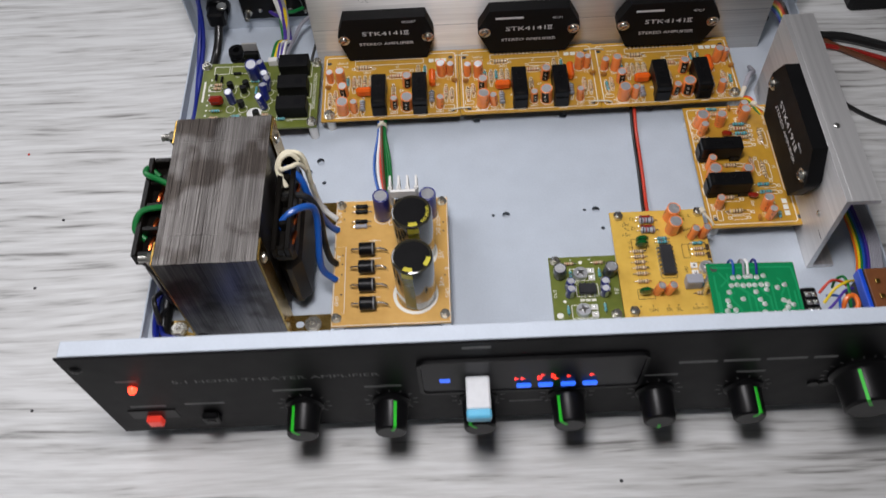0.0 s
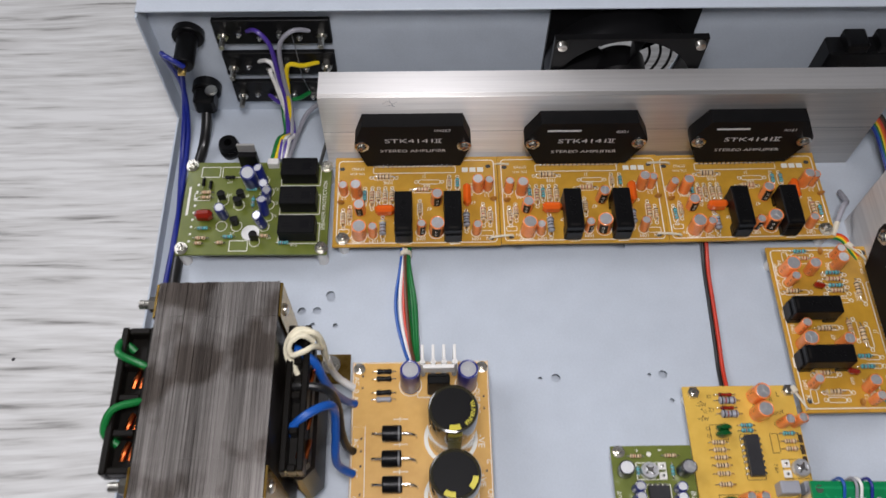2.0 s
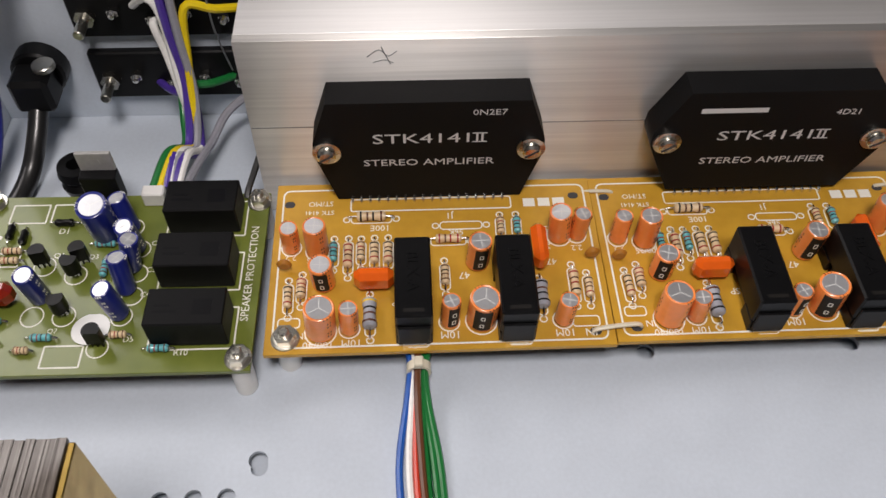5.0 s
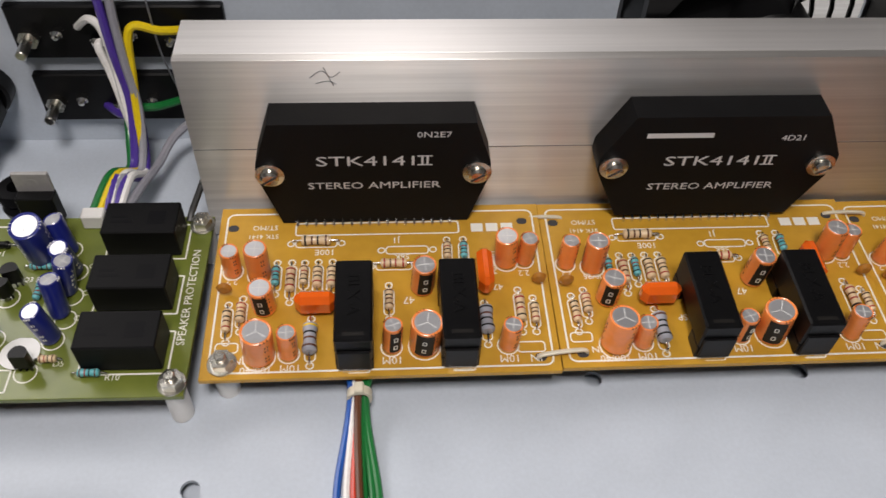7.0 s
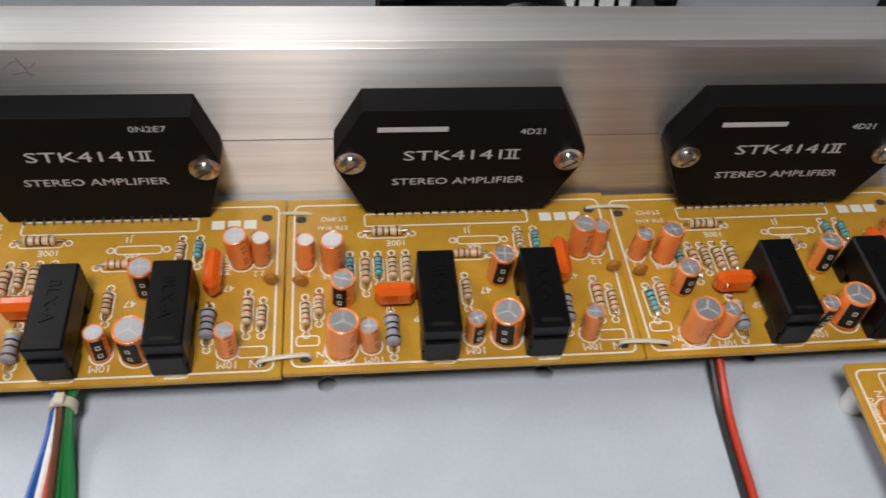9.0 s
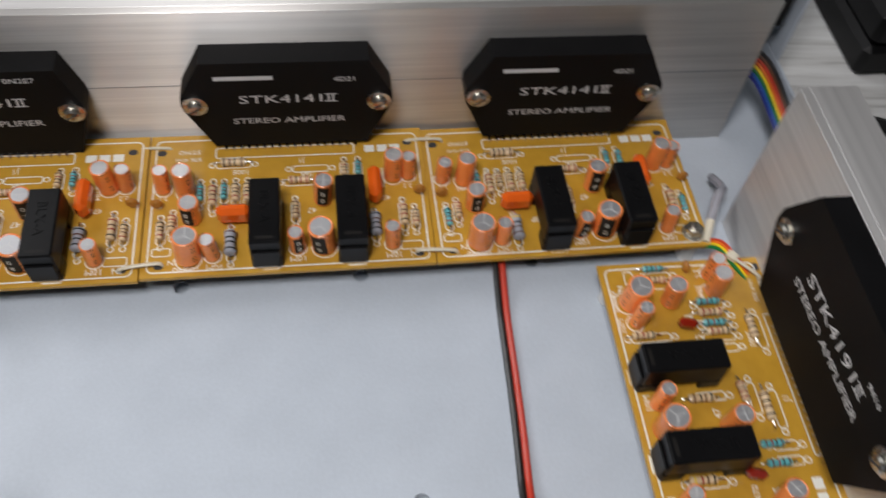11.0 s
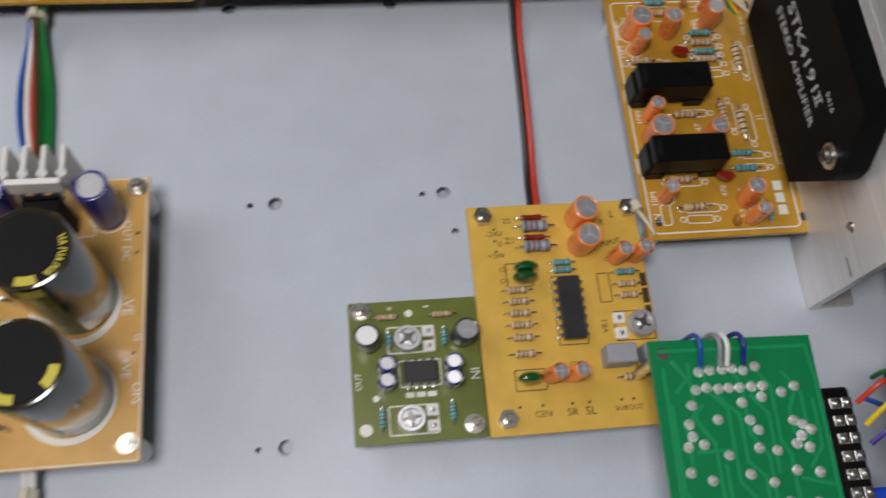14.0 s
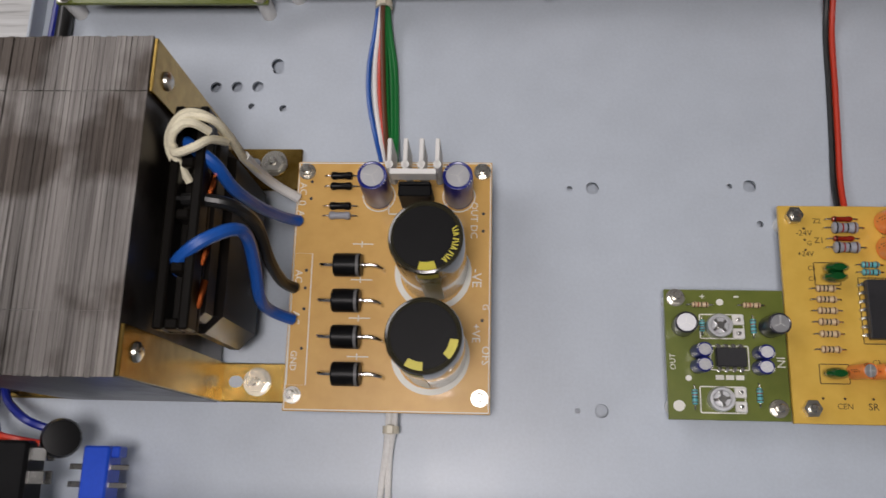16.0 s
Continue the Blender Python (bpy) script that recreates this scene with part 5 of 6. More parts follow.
# ---- decoder board, solder side up ----
t = GR
g = G()
rnd = random.Random(4)
for x, pts in ((0, [(6, 46), (10, 40), (10, 30), (14, 24), (14, 6)]), (1, [(14, 46), (14, 38), (19, 33), (19, 14), (23, 9), (23, 3)]), (2, [(22, 44), (24, 38), (24, 26), (28, 20), (28, 4)]), (3, [(28, 44), (32, 38), (32, 24), (34, 20), (34, 5)]),
               (4, [(36, 42), (40, 36), (40, 20)]), (5, [(4, 34), (4, 12), (8, 6)]), (6, [(3, 49), (44, 49), (45, 40), (45, 5)]), (7, [(9, 22), (18, 22)]), (8, [(36, 14), (44, 12)]), (9, [(3, 44), (3, 3), (30, 3)]), (10, [(17, 36), (22, 31), (22, 19), (26, 15), (26, 8)]), (11, [(26, 36), (30, 31), (30, 16)]), (12, [(38, 36), (36, 32), (36, 26)]),
               (13, [(12, 34), (7, 29), (7, 16)]), (14, [(43, 34), (43, 22), (39, 17)]), (15, [(16, 18), (16, 10), (20, 5)]), (16, [(10, 45), (10, 42), (6, 38)])):
    for a, b in zip(pts, pts[1:]):
        q = math.atan2(b[1] - a[1], b[0] - a[0])
        L = math.hypot(b[0] - a[0], b[1] - a[1])
        g.box(-0.5, -0.5, 0, L + 0.5, 0.5, 0.06 + 0.006 * (len(g.v) // 8 % 9), 0, Matrix.Translation((*a, 0)) @ Euler((0, 0, q)).to_matrix().to_4x4())
part("trace", g, M["masktrace"], t)
spots = [(13 + 3.1 * i, 43.2 + 0.4 * (i % 2)) for i in range(6)] + [(11 + 3.1 * i, 38.4) for i in range(7)] + [(34.6, 36.6), (38.6, 38.2), (9.5, 34), (23.6, 34.2), (29, 35.6), (7.6, 29.4), (8.4, 26), (16, 30), (24.6, 29.4),
         (7, 23.4), (11, 24), (26.6, 27), (36.4, 28.6), (38.6, 27.6), (41, 26), (38, 24.6), (36, 23), (39.6, 22), (17, 21), (26, 22.4), (30.6, 21.6), (6, 17), (12, 15), (22, 16), (28, 13.4), (35, 16), (41, 15), (9, 9), (18, 8), (31, 8.4), (39, 8)]
for x, y in spots:
    part("solder_joint", lambda: G().lathe([(0, 1.8), (0.45, 1.7), (0.7, 1.0), (1.15, 0.35), (1.5, 0), (0, -0.1)], 12), M["solder"], t, mm(x + rnd.uniform(-0.3, 0.3), y + rnd.uniform(-0.3, 0.3), 0, rnd.uniform(-8, 8), 0, 0), "", ("blob",))
part("board_hole", lambda: G().cyl(1.7, 0.005, 0.06, 16), M["steel"], t, mm(3.6, 48.4), "", ("bh3",))
for i, (x, c) in enumerate(((13.2, "w_blue"), (18.6, "w_grey"), (20.6, "w_white"), (25.2, "w_navy"))):
    part("wire", G().tube([(x, 44.4, 1), (x - 0.2, 46.4, 2.6), (x - 0.4, 49, 4.2), (x - 0.6, 51.6, 3.4), (x - 0.8, 53, 0.5), (x - 0.8, 53.2, -6)], 0.7, 8, 5), M[c], t)
for x, y in ((4, 4), (44, 4), (4, 48), (44, 48)):
    part("stilt", lambda: G().cyl(1.6, -37.8, -1.9, 12), M["steel"], t, mm(x, y), "", ("stilt",))

# ---- transformer ----
tr = thing("mains_transformer", "large dark varnished laminated mains transformer on brass-coloured feet", "transformer")
cx0, cx1, cy0, cy1, cz0, cz1 = -138.5, -87.2, 203.5, 295.6, 2.4, 85
n = 34
core = part("core", G().box(cx0, cy0, cz0, cx1, cy1, cz1 - 0.35, 0.3), M["lamin"], tr, None, "stacked dark steel laminations with varnish stains")
rnd = random.Random(9)
step = (cx1 - cx0) / n
for i in range(n):
    h = rnd.uniform(0.05, 0.45)
    sheet = part("lamination", G().box(cx0 + i * step + 0.12, cy0 - rnd.uniform(0, 0.3), cz1 - 1.0, cx0 + (i + 1) * step - 0.02, cy0 + 16.0 + rnd.uniform(-.1, .1), cz1 - 0.35 + h)
                 .box(cx0 + i * step + 0.12, cy0 + 16.4, cz1 - 1.0, cx0 + (i + 1) * step - 0.02, cy1 - 16.2, cz1 - 0.35 + h * rnd.uniform(0.6, 1))
                 .box(cx0 + i * step + 0.12, cy1 - 15.9, cz1 - 1.0, cx0 + (i + 1) * step - 0.02, cy1 + rnd.uniform(0, 0.3), cz1 - 0.35 + h), M["lamin"], core)
for s, xf in ((1, cx1), (-1, cx0)):
    for y0, y1, yo in ((203.8, 217, 210.6), (279.5, 295.3, 289.5)):
        fr = part("end_bracket", G().box(min(xf, xf + s * 1.2), y0, 0.2, max(xf, xf + s * 1.2), y1, 84.6, 0.2).box(min(xf, xf + s * 23), y0, 0.2, max(xf, xf + s * 23), y1, 2.0, 0.4),
                  M["brass"], tr, None, "yellow passivated steel bracket")
        nut(fr, xf + s * 13, yo, 2.0, 3.9, True, "steel")
        part("slot", G().prism(rounded(xf + s * 5.5 - 2.4, yo - 2, xf + s * 5.5 + 2.4, yo + 2, 1.9, 4), 2.0, 2.06), M["chassis"], fr)
        part("bolt_head", G().lathe([(0, 1.6), (1.6, 1.5), (2.6, 0.8), (2.8, 0), (0, 0)], 18, Euler((0, radians(90 * s), 0)).to_matrix().to_4x4()), M["steel"], fr, mm(xf + s * 1.2, y0 + 7, 76))
part("clamp_bolt", G().tube([(cx0 - 9, 288, 79.5), (cx0, 288, 79.5)], 2.0, 12, 1).cyl(3.3, 0, 3, 6, 0, Matrix.Translation((cx0 - 4.5, 288, 79.5)) @ Euler((0, radians(90), 0)).to_matrix().to_4x4()), M["steel"], tr)
part("clamp_bolt", G().tube([(cx0 - 9, 210.6, 79.5), (cx0, 210.6, 79.5)], 2.0, 12, 1).cyl(3.3, 0, 3, 6, 0, Matrix.Translation((cx0 - 4.5, 210.6, 79.5)) @ Euler((0, radians(90), 0)).to_matrix().to_4x4()), M["steel"], tr)
for s, xa, xb in ((1, cx1 + 1.2, -73.2), (-1, cx0 - 1.2, -157.5)):
    lo, hi = min(xa, xb), max(xa, xb)
    part("coil", G().box(lo, 220, 8, hi, 279, 53, 5).box(lo, 222, 52, hi - 1, 278, 63, 2), M["tape"], tr, None, "black taped winding")
    ft = G()
    ft.box(lo + 1.5, 217.5, 63, hi - 1.5, 281, 65, 0.4)
    fl = part("bobbin_flange", ft, M["bobbin"], tr, None, "ribbed black nylon bobbin flange")
    for yy in (217.6, 233, 248, 263, 277.9):
        part("rib", G().box(lo + 4.5, yy, 65.02, hi - 4.5, yy + 3, 71.5, 0.5), M["bobbin"], fl)
    part("rim", G().box(lo + 1.5, 217.5, 65.02, lo + 4.4, 281, 72, 0.5), M["bobbin"], fl)
    part("rim", G().box(hi - 4.4, 217.5, 65.02, hi - 1.5, 281, 72, 0.5), M["bobbin"], fl)
    for yy in (238, 257, 226):
        part("copper_coil", G().tube([(lo + 8, yy - 1.5, 65.6), (lo + 9, yy + 2, 66.4), (lo + 10, yy + 6, 65.6)], 1.2, 8, 4).tube([(lo + 11, yy - 1.5, 65.6), (lo + 12, yy + 2, 66.2), (lo + 12.5, yy + 6, 65.6)], 1.0, 8, 4), M["copper"], tr)
for pts, c, r in (([(-82, 272, 66), (-80, 270, 70), (-73, 265, 68), (-70, 261, 58), (-67, 261, 40), (-63, 262.5, 24), (-59.6, 263, 18.8)], "w_blue", 1.9),
                  ([(-84, 255, 66), (-77, 255, 67), (-68, 254, 64), (-64.5, 252, 52), (-64, 245, 36), (-62.5, 241, 24), (-59.6, 240, 18.8)], "w_black", 1.9),
                  ([(-84, 233, 64), (-81, 236, 69), (-74, 241, 72), (-66.5, 246, 68), (-64.5, 246, 60), (-65, 240, 48), (-66, 233, 36), (-65, 231, 26), (-59.6, 229.5, 18.8)], "w_blue", 1.9),
                  ([(-151, 272, 66), (-156, 275, 70), (-155, 268, 74), (-146, 264, 72), (-140, 262, 68)], "w_green", 1.6),
                  ([(-152, 231, 66), (-157, 235, 70), (-154, 243, 74), (-146, 247, 72), (-140, 249, 68)], "w_green", 1.6)):
    part("winding_lead", G().tube(pts, r, 10, 7), M[c], tr)
for i, pts in enumerate(([(-80, 260, 67), (-83, 266, 72), (-83, 270, 76), (-79, 275, 78), (-72, 275, 76), (-70, 274, 66), (-70, 273, 52), (-69, 274, 34)],
                         [(-82, 262, 67), (-84.5, 267, 72), (-84, 272, 75), (-80, 277, 76), (-74, 277, 73), (-71.5, 275.5, 62), (-71, 274.5, 46)],
                         [(-83, 268, 74), (-81.5, 265.5, 75.5), (-76.5, 267, 76), (-73, 270, 74), (-71, 272.5, 66)],
                         [(-81.5, 271, 78), (-78.5, 272.5, 79.5), (-75.5, 272.5, 79), (-73, 272, 75)])):
    part("cord", G().tube(pts, 1.25, 8, 7), M["cord"], tr, None, "knotted waxed white cord")
part("terminal_sleeve", G().tube([(-70, 273.5, 52), (-69.5, 274, 36), (-67, 273.5, 25), (-60.5, 271, 18.6)], 1.7, 10, 4), M["nylon"], tr)

# ---- back wall fittings ----
for i, z in enumerate((20, 44, 69)):
    x0, x1 = -137 + 0.6 * (2 - i), -74.5
    st = thing("speaker_terminal_strip", "black speaker terminal strip bolted to the back wall", "terminal strip", mm(0, 455.7, z), "terminal strips")
    part("strip_plate", G().box(x0, -3, -9, x1, 0, 9, 0.5), M["plastic"], st)
    for bx in (x0 + 5, x1 - 5):
        part("bolt", lambda: G().cyl(1.6, 0, 10, 12, 0.3).prism([(3.1 * math.cos(k * math.pi / 3), 3.1 * math.sin(k * math.pi / 3)) for k in range(6)], 0, 2.4), M["steel"], st, mm(bx, -3, -1, 90), "", ("tbolt",))
    for k in range(4):
        part("solder_lug", lambda: G().box(-1.6, -1, 0, 1.6, 1, 3.4, 0.3).lathe([(0, 5), (0.9, 4.6), (1.5, 3.2), (0, 2.8)], 10), M["tin"], st, mm(x0 + 14 + k * 10.6, -3, (1.5, -1, 1, -1)[k], 90), "", ("lug",))
gl = thing("fuse_post", "black panel fuse post with a solder tail through the back wall", "fuse holder", mm(-151, 455.7, 67))
part("nut_ring", G().cyl(8.5, 0, 5, 20, 0.6, Euler((radians(90), 0, 0)).to_matrix().to_4x4()), M["plastic"], gl)
part("post", G().cyl(5.5, 5, 24, 18, 0.5, Euler((radians(90), 0, 0)).to_matrix().to_4x4()), M["plastic"], gl)
part("solder_tail", G().box(-2, -30, -1, 2, -23.5, 1, 0.3), M["brass"], gl)
gl = thing("cable_gland", "black strain relief bushing gripping the mains cable", "cable gland", mm(-151, 455.7, 24))
part("bushing", G().cyl(8.2, 0, 7, 20, 0.8, Euler((radians(90), 0, 0)).to_matrix().to_4x4()).box(-6, -17, -7, 6, -6, 5, 1.5), M["plastic"], gl)
part("grip_screw", G().cyl(3.4, 0, 2, 16, 0.3, Matrix.Translation((4.5, -10, 5.2))), M["steel"], gl)
part("mains_cable", G().tube([(0, -10, -3), (-1, -22, -12), (-4, -34, -20), (-8, -60, -20.6), (-9, -110, -20.6), (-9, -190, -20.6), (-8, -250, -20.6)], 3.0, 12, 6), M["w_black"], gl)

fan = thing("cooling_fan", "black square cooling fan bolted to the back wall", "fan", mm(FX, 455.7, FZ))
stand = Euler((radians(90), 0, 0)).to_matrix().to_4x4()
n = 40
circ = [(math.cos(2 * math.pi * i / n), math.sin(2 * math.pi * i / n)) for i in range(n)]


def fan_flange(z0, z1, half=39.5, bore=38):
    """A square plate with a round bore."""
    v = []
    for z in (z0, z1):
        v += [(half * c / max(abs(c), abs(d)), half * d / max(abs(c), abs(d)), z) for c, d in circ] + [(bore * c, bore * d, z) for c, d in circ]
    f = []
    for i in range(n):
        j = (i + 1) % n
        f += [(i, j, n + j, n + i), (2 * n + i, 2 * n + j, 3 * n + j, 3 * n + i), (i, j, 2 * n + j, 2 * n + i), (n + i, n + j, 3 * n + j, 3 * n + i)]
    return G().add(v, f, stand)


part("back_flange", fan_flange(0.3, 3.6), M["plastic"], fan)
part("front_flange", fan_flange(21.5, 25), M["plastic"], fan)
part("barrel", G().lathe([(38, 3.4), (39.3, 3.4), (39.3, 21.6), (38, 21.6), (38, 3.4)], 40, stand), M["plastic"], fan)
for a in (35, 125, 215, 305):
    part("strut", G().box(14, -1.6, 1, 38.4, 1.6, 4, 0.3, stand @ Matrix.Rotation(radians(a), 4, "Z")), M["plastic"], fan)
part("hub", G().cyl(16, 6, 23, 28, 1.5, stand), M["plastic"], fan)
for i in range(5):
    bl = []
    for a, r in ((0, 15.5), (8, 36), (36, 36), (28, 15.5)):
        bl.append((r * math.cos(radians(a)), r * math.sin(radians(a))))
    part("blade", lambda: G().add([(*bl[0], 9), (*bl[1], 8), (*bl[2], 20), (*bl[3], 20), (*bl[0], 10.2), (*bl[1], 9.2), (*bl[2], 21.2), (*bl[3], 21.2)],
                                  [(0, 1, 2, 3), (4, 5, 6, 7), (0, 1, 5, 4), (1, 2, 6, 5), (2, 3, 7, 6), (3, 0, 4, 7)], stand), M["plastic"], fan, Matrix.Rotation(radians(72 * i + 20), 4, "Y"), "", ("blade",))
for r in (20, 26, 32):
    part("guard_ring", G().tube([(r * math.cos(2 * math.pi * i / 32), -1.6, r * math.sin(2 * math.pi * i / 32)) for i in range(33)], 0.8, 8, 1), M["w_black"], fan)
for a in (-1, 1):
    for b in (-1, 1):
        part("screw", lambda: G().lathe([(0, 28), (2.4, 27.4), (3, 25), (0, 25)], 14, stand), M["steel"], fan, mm(a * 35.5, 0, b * 35.5), "", ("fanscrew",))
jack = thing("phono_socket_block", "black moulded phono socket block on the back wall", "socket block", mm(222, 455.7, 46))
part("housing", G().box(-26, -13, -20, 26, 0, 14, 1.2).box(-18, -13, 13, -6, 0, 20, 1).box(0, -13, 13, 12, 0, 20, 1), M["plastic"], jack)
for i in range(6):
    part("socket_tag", lambda: G().box(-2, -5, -0.4, 2, 0, 0.4, 0.15).box(-0.5, -8, -0.4, 0.5, -4, 0.4, 0.1), M["tin"], jack, mm(-18 + 14 * (i % 3), -13, 6 - 16 * (i // 3)), "", ("tag",))

# ---- harnesses and loose wires ----
def harness(name, label, runs, tie_at=None):
    h = thing(name, label, "wiring")
    for pts, c, r in runs:
        part("wire", G().tube(pts, r, 8, 6), M[c], h)
    if tie_at:
        x, y, z, r = tie_at
        part("tie", G().lathe([(r, -1.2), (r + 0.8, -1.2), (r + 0.8, 1.2), (r, 1.2)], 16, Matrix.Translation((x, y, z)) @ Euler((radians(90), 0, 0)).to_matrix().to_4x4()).box(x - 1.2, y - 1.5, z + r, x + 1.2, y + 1.5, z + r + 2, 0.3), M["tie"], h)
    return h


runs = []
for dx, c, wob in ((-4.4, "w_blue", -0.8), (-2.6, "w_white", -0.3), (-0.9, "w_red", -0.2), (0.8, "w_green", 0.5), (2.4, "w_green", 0.8), (3.9, "w_green", 0.8), (-0.2, "w_brown", 0.4)):
    zz = 1.3 if c != "w_brown" else 2.8
    runs.append(([(-35 + dx * 1.2, 362, 9), (-36 + dx * 0.5, 353, 6.5 + zz), (-36.4 + dx * 0.6, 344, 3 + zz), (-36.2 + dx + wob, 328, zz + 0.4), (-35.4 + dx + wob * 1.2, 314, zz), (-33.4 + dx * 0.9, 299, zz + 1), (-31.6 + dx * 0.6, 288, zz + 6), (-30.6 + dx * 0.5, 280, 10)], c, 0.95))
harness("supply_harness", "blue, white, red and green wires tied along the chassis floor", runs, (-36, 350.5, 7.0, 2.4))
harness("supply_pair", "red and black twin wire across the chassis floor", [
    ([(126.6, 362, 8), (126.4, 353, 5), (126.2, 340, 1.2), (125.6, 320, 1.1), (124.8, 300, 1.2), (123.6, 284, 2.4), (122.6, 272, 6), (122, 264, 9)], "w_black", 1.05),
    ([(128.8, 362, 8), (128.6, 353, 5), (128.4, 340, 1.3), (127.8, 320, 1.2), (127.0, 300, 1.3), (125.8, 284, 2.6), (124.8, 272, 6.2), (124.2, 264, 9)], "w_red", 1.1)])
harness("white_lead_pair", "two white wires tied under the rectifier board", [
    ([(-28, 206, 10), (-28.4, 198, 6), (-29.4, 188, 2), (-30.6, 176, 1.4), (-31, 160, 1.4), (-30, 152, 3)], "w_white", 1.1),
    ([(-26, 206, 10), (-26.4, 198, 6), (-28.0, 188, 2), (-28.2, 176, 1.4), (-27.8, 160, 1.4), (-26, 152, 3)], "w_white", 1.1)], (-27.6, 195.5, 5, 2.0))
harness("speaker_harness", "purple, yellow, green, grey and white speaker wires", [
    ([(-119, 453, 70), (-113, 449, 74), (-107, 446, 66), (-105.5, 443, 44), (-104, 440, 28), (-104, 428, 14), (-106, 418, 19), (-107, 407.5, 16)], "w_purple", 1.3),
    ([(-86, 453, 70), (-94, 448, 75), (-102, 446, 66), (-103, 443, 44), (-101.6, 439, 26), (-102, 428, 13), (-104, 418, 19), (-105, 407.5, 16)], "w_grey", 1.3),
    ([(-117, 453, 46), (-111, 448, 52), (-107.5, 446, 48), (-106, 442, 32), (-103, 430, 12), (-104, 419, 19), (-106, 407.5, 16)], "w_white", 1.2),
    ([(-84, 453, 45), (-92, 448, 48), (-100, 446, 50), (-102, 442, 34), (-102.4, 430, 13), (-106, 419, 19), (-109, 407.5, 16)], "w_yellow", 1.3),
    ([(-109, 453, 40), (-110.5, 447, 44), (-108.6, 445, 34), (-105, 438, 20), (-101, 428, 12), (-102, 418, 19), (-104, 407.5, 16)], "w_white", 1.2),
    ([(-116, 453, 17), (-110, 446, 19), (-104, 443, 20), (-102, 436, 15), (-101, 426, 12), (-103, 417, 19), (-105, 407.5, 16)], "w_purple", 1.3),
    ([(-92, 453, 19), (-98, 446, 22), (-106, 444, 22), (-106.6, 438, 16), (-105.4, 428, 13), (-108, 419, 19), (-111, 407.5, 16)], "w_green", 1.3),
    ([(-78, 452, 18), (-86, 446, 18), (-94, 441, 14), (-98, 432, 11), (-100, 420, 14), (-102, 407.5, 16)], "w_grey", 1.3)])
harness("black_lead", "thin black wire running behind the heatsink", [([(-84, 404, 15), (-83, 408, 17), (-78, 424, 22), (-72, 436, 18), (-64, 446, 8)], "w_black", 1.0)])
harness("component_wire", "thin bare wire between two terminal strips", [([(-95.5, 452, 68), (-94, 448, 56), (-93.5, 448, 40), (-92, 452, 22)], "cut", 0.3)])
harness("mains_wiring", "twisted navy blue mains wires along the chassis edge", [
    ([(-150, 430, 68), (-158, 432, 74), (-163, 440, 66), (-160, 442, 40), (-161, 430, 16), (-163, 400, 5), (-164, 360, 3), (-165, 320, 3.5), (-164.5, 280, 3), (-166, 240, 3.5), (-164, 215, 5), (-159, 198, 12)], "w_navy", 1.4),
    ([(-149, 434, 62), (-156, 440, 60), (-158, 442, 46), (-162, 436, 24), (-165, 410, 6), (-162.4, 370, 5), (-162, 330, 3), (-166.4, 290, 3), (-163, 250, 3), (-165.4, 224, 5), (-162, 205, 10), (-156, 192, 14)], "w_navy", 1.4)])
harness("switch_wires", "red, blue and black wires of the power switch", [
    ([(-164, 205, 4), (-160, 196, 14), (-152, 191, 22), (-143, 189, 24), (-136, 188, 23)], "w_red", 1.4), ([(-162, 214, 4), (-157, 204, 10), (-150, 199, 16), (-142, 195, 20), (-133, 192, 18)], "w_navy", 1.4),
    ([(-158, 226, 3), (-160, 216, 10), (-156, 206, 20), (-157, 214, 30), (-160, 224, 20), (-160, 236, 6)], "w_black", 1.4)])
sw = thing("power_switch", "black latching power switch behind the front panel", "switch")
part("switch_body", G().box(-162, 151, 18, -136, 189, 30, 1), M["plastic"], sw)
for z in (22, 27):
    part("terminal", G().box(-136.2, 176, z, -131, 180, z + 1, 0.2), M["tin"], sw)
    part("terminal", G().box(-136.2, 183, z, -131, 187, z + 1, 0.2), M["tin"], sw)
part("suppressor", G().lathe([(0, -3), (5.5, -2.6), (6.2, 0), (5.5, 2.6), (0, 3)], 20, Matrix.Translation((-129, 190, 24)) @ Euler((0, radians(30), 0)).to_matrix().to_4x4()), M["plastic"], sw, None, "black disc suppressor")
bs = thing("slide_switch", "blue slide switch with six tinned pins", "switch")
part("switch_body", G().box(-122.5, 161, 12, -114, 188, 22, 0.6).box(-115, 184.5, 14, -111.5, 188, 20, 0.4), M["bluebox"], bs)
for i in range(3):
    part("pin", lambda: G().box(0, -0.9, -0.5, 6.6, 0.9, 0.5, 0.2), M["tin"], bs, mm(-114.6, 181.5 - i * 5.4, 20), "", ("swpin",))
    part("pin", lambda: G().box(0, -0.9, -0.5, 6.6, 0.9, 0.5, 0.2), M["tin"], bs, mm(-128, 181.5 - i * 5.4, 18), "", ("swpin",))
gm = thing("rubber_grommet", "black rubber grommet lying behind the green board", "grommet", mm(-139, 424, 0))
part("ring", G().lathe([(2.5, 0.3), (5.5, 0.3), (6, 3), (4.6, 5), (6, 7), (5.4, 10), (2.5, 10.2), (2.5, 0.3)], 20), M["plastic"], gm)

# ribbons on the far side
def ribbon(label, path, width_dir, cols, pitch=1.3):
    h = thing("ribbon_cable", label, "ribbon cable", group="ribbons")
    for i, c in enumerate(cols):
        off = (i - (len(cols) - 1) / 2) * pitch
        part("strand", G().tube([(p[0] + width_dir[0] * off, p[1] + width_dir[1] * off, p[2] + width_dir[2] * off) for p in path], 0.68, 6, 6), M[c], h)
    return h


rain = ("w_black", "w_brown", "w_red", "w_orange", "w_yellow", "w_green", "w_blue", "w_navy")
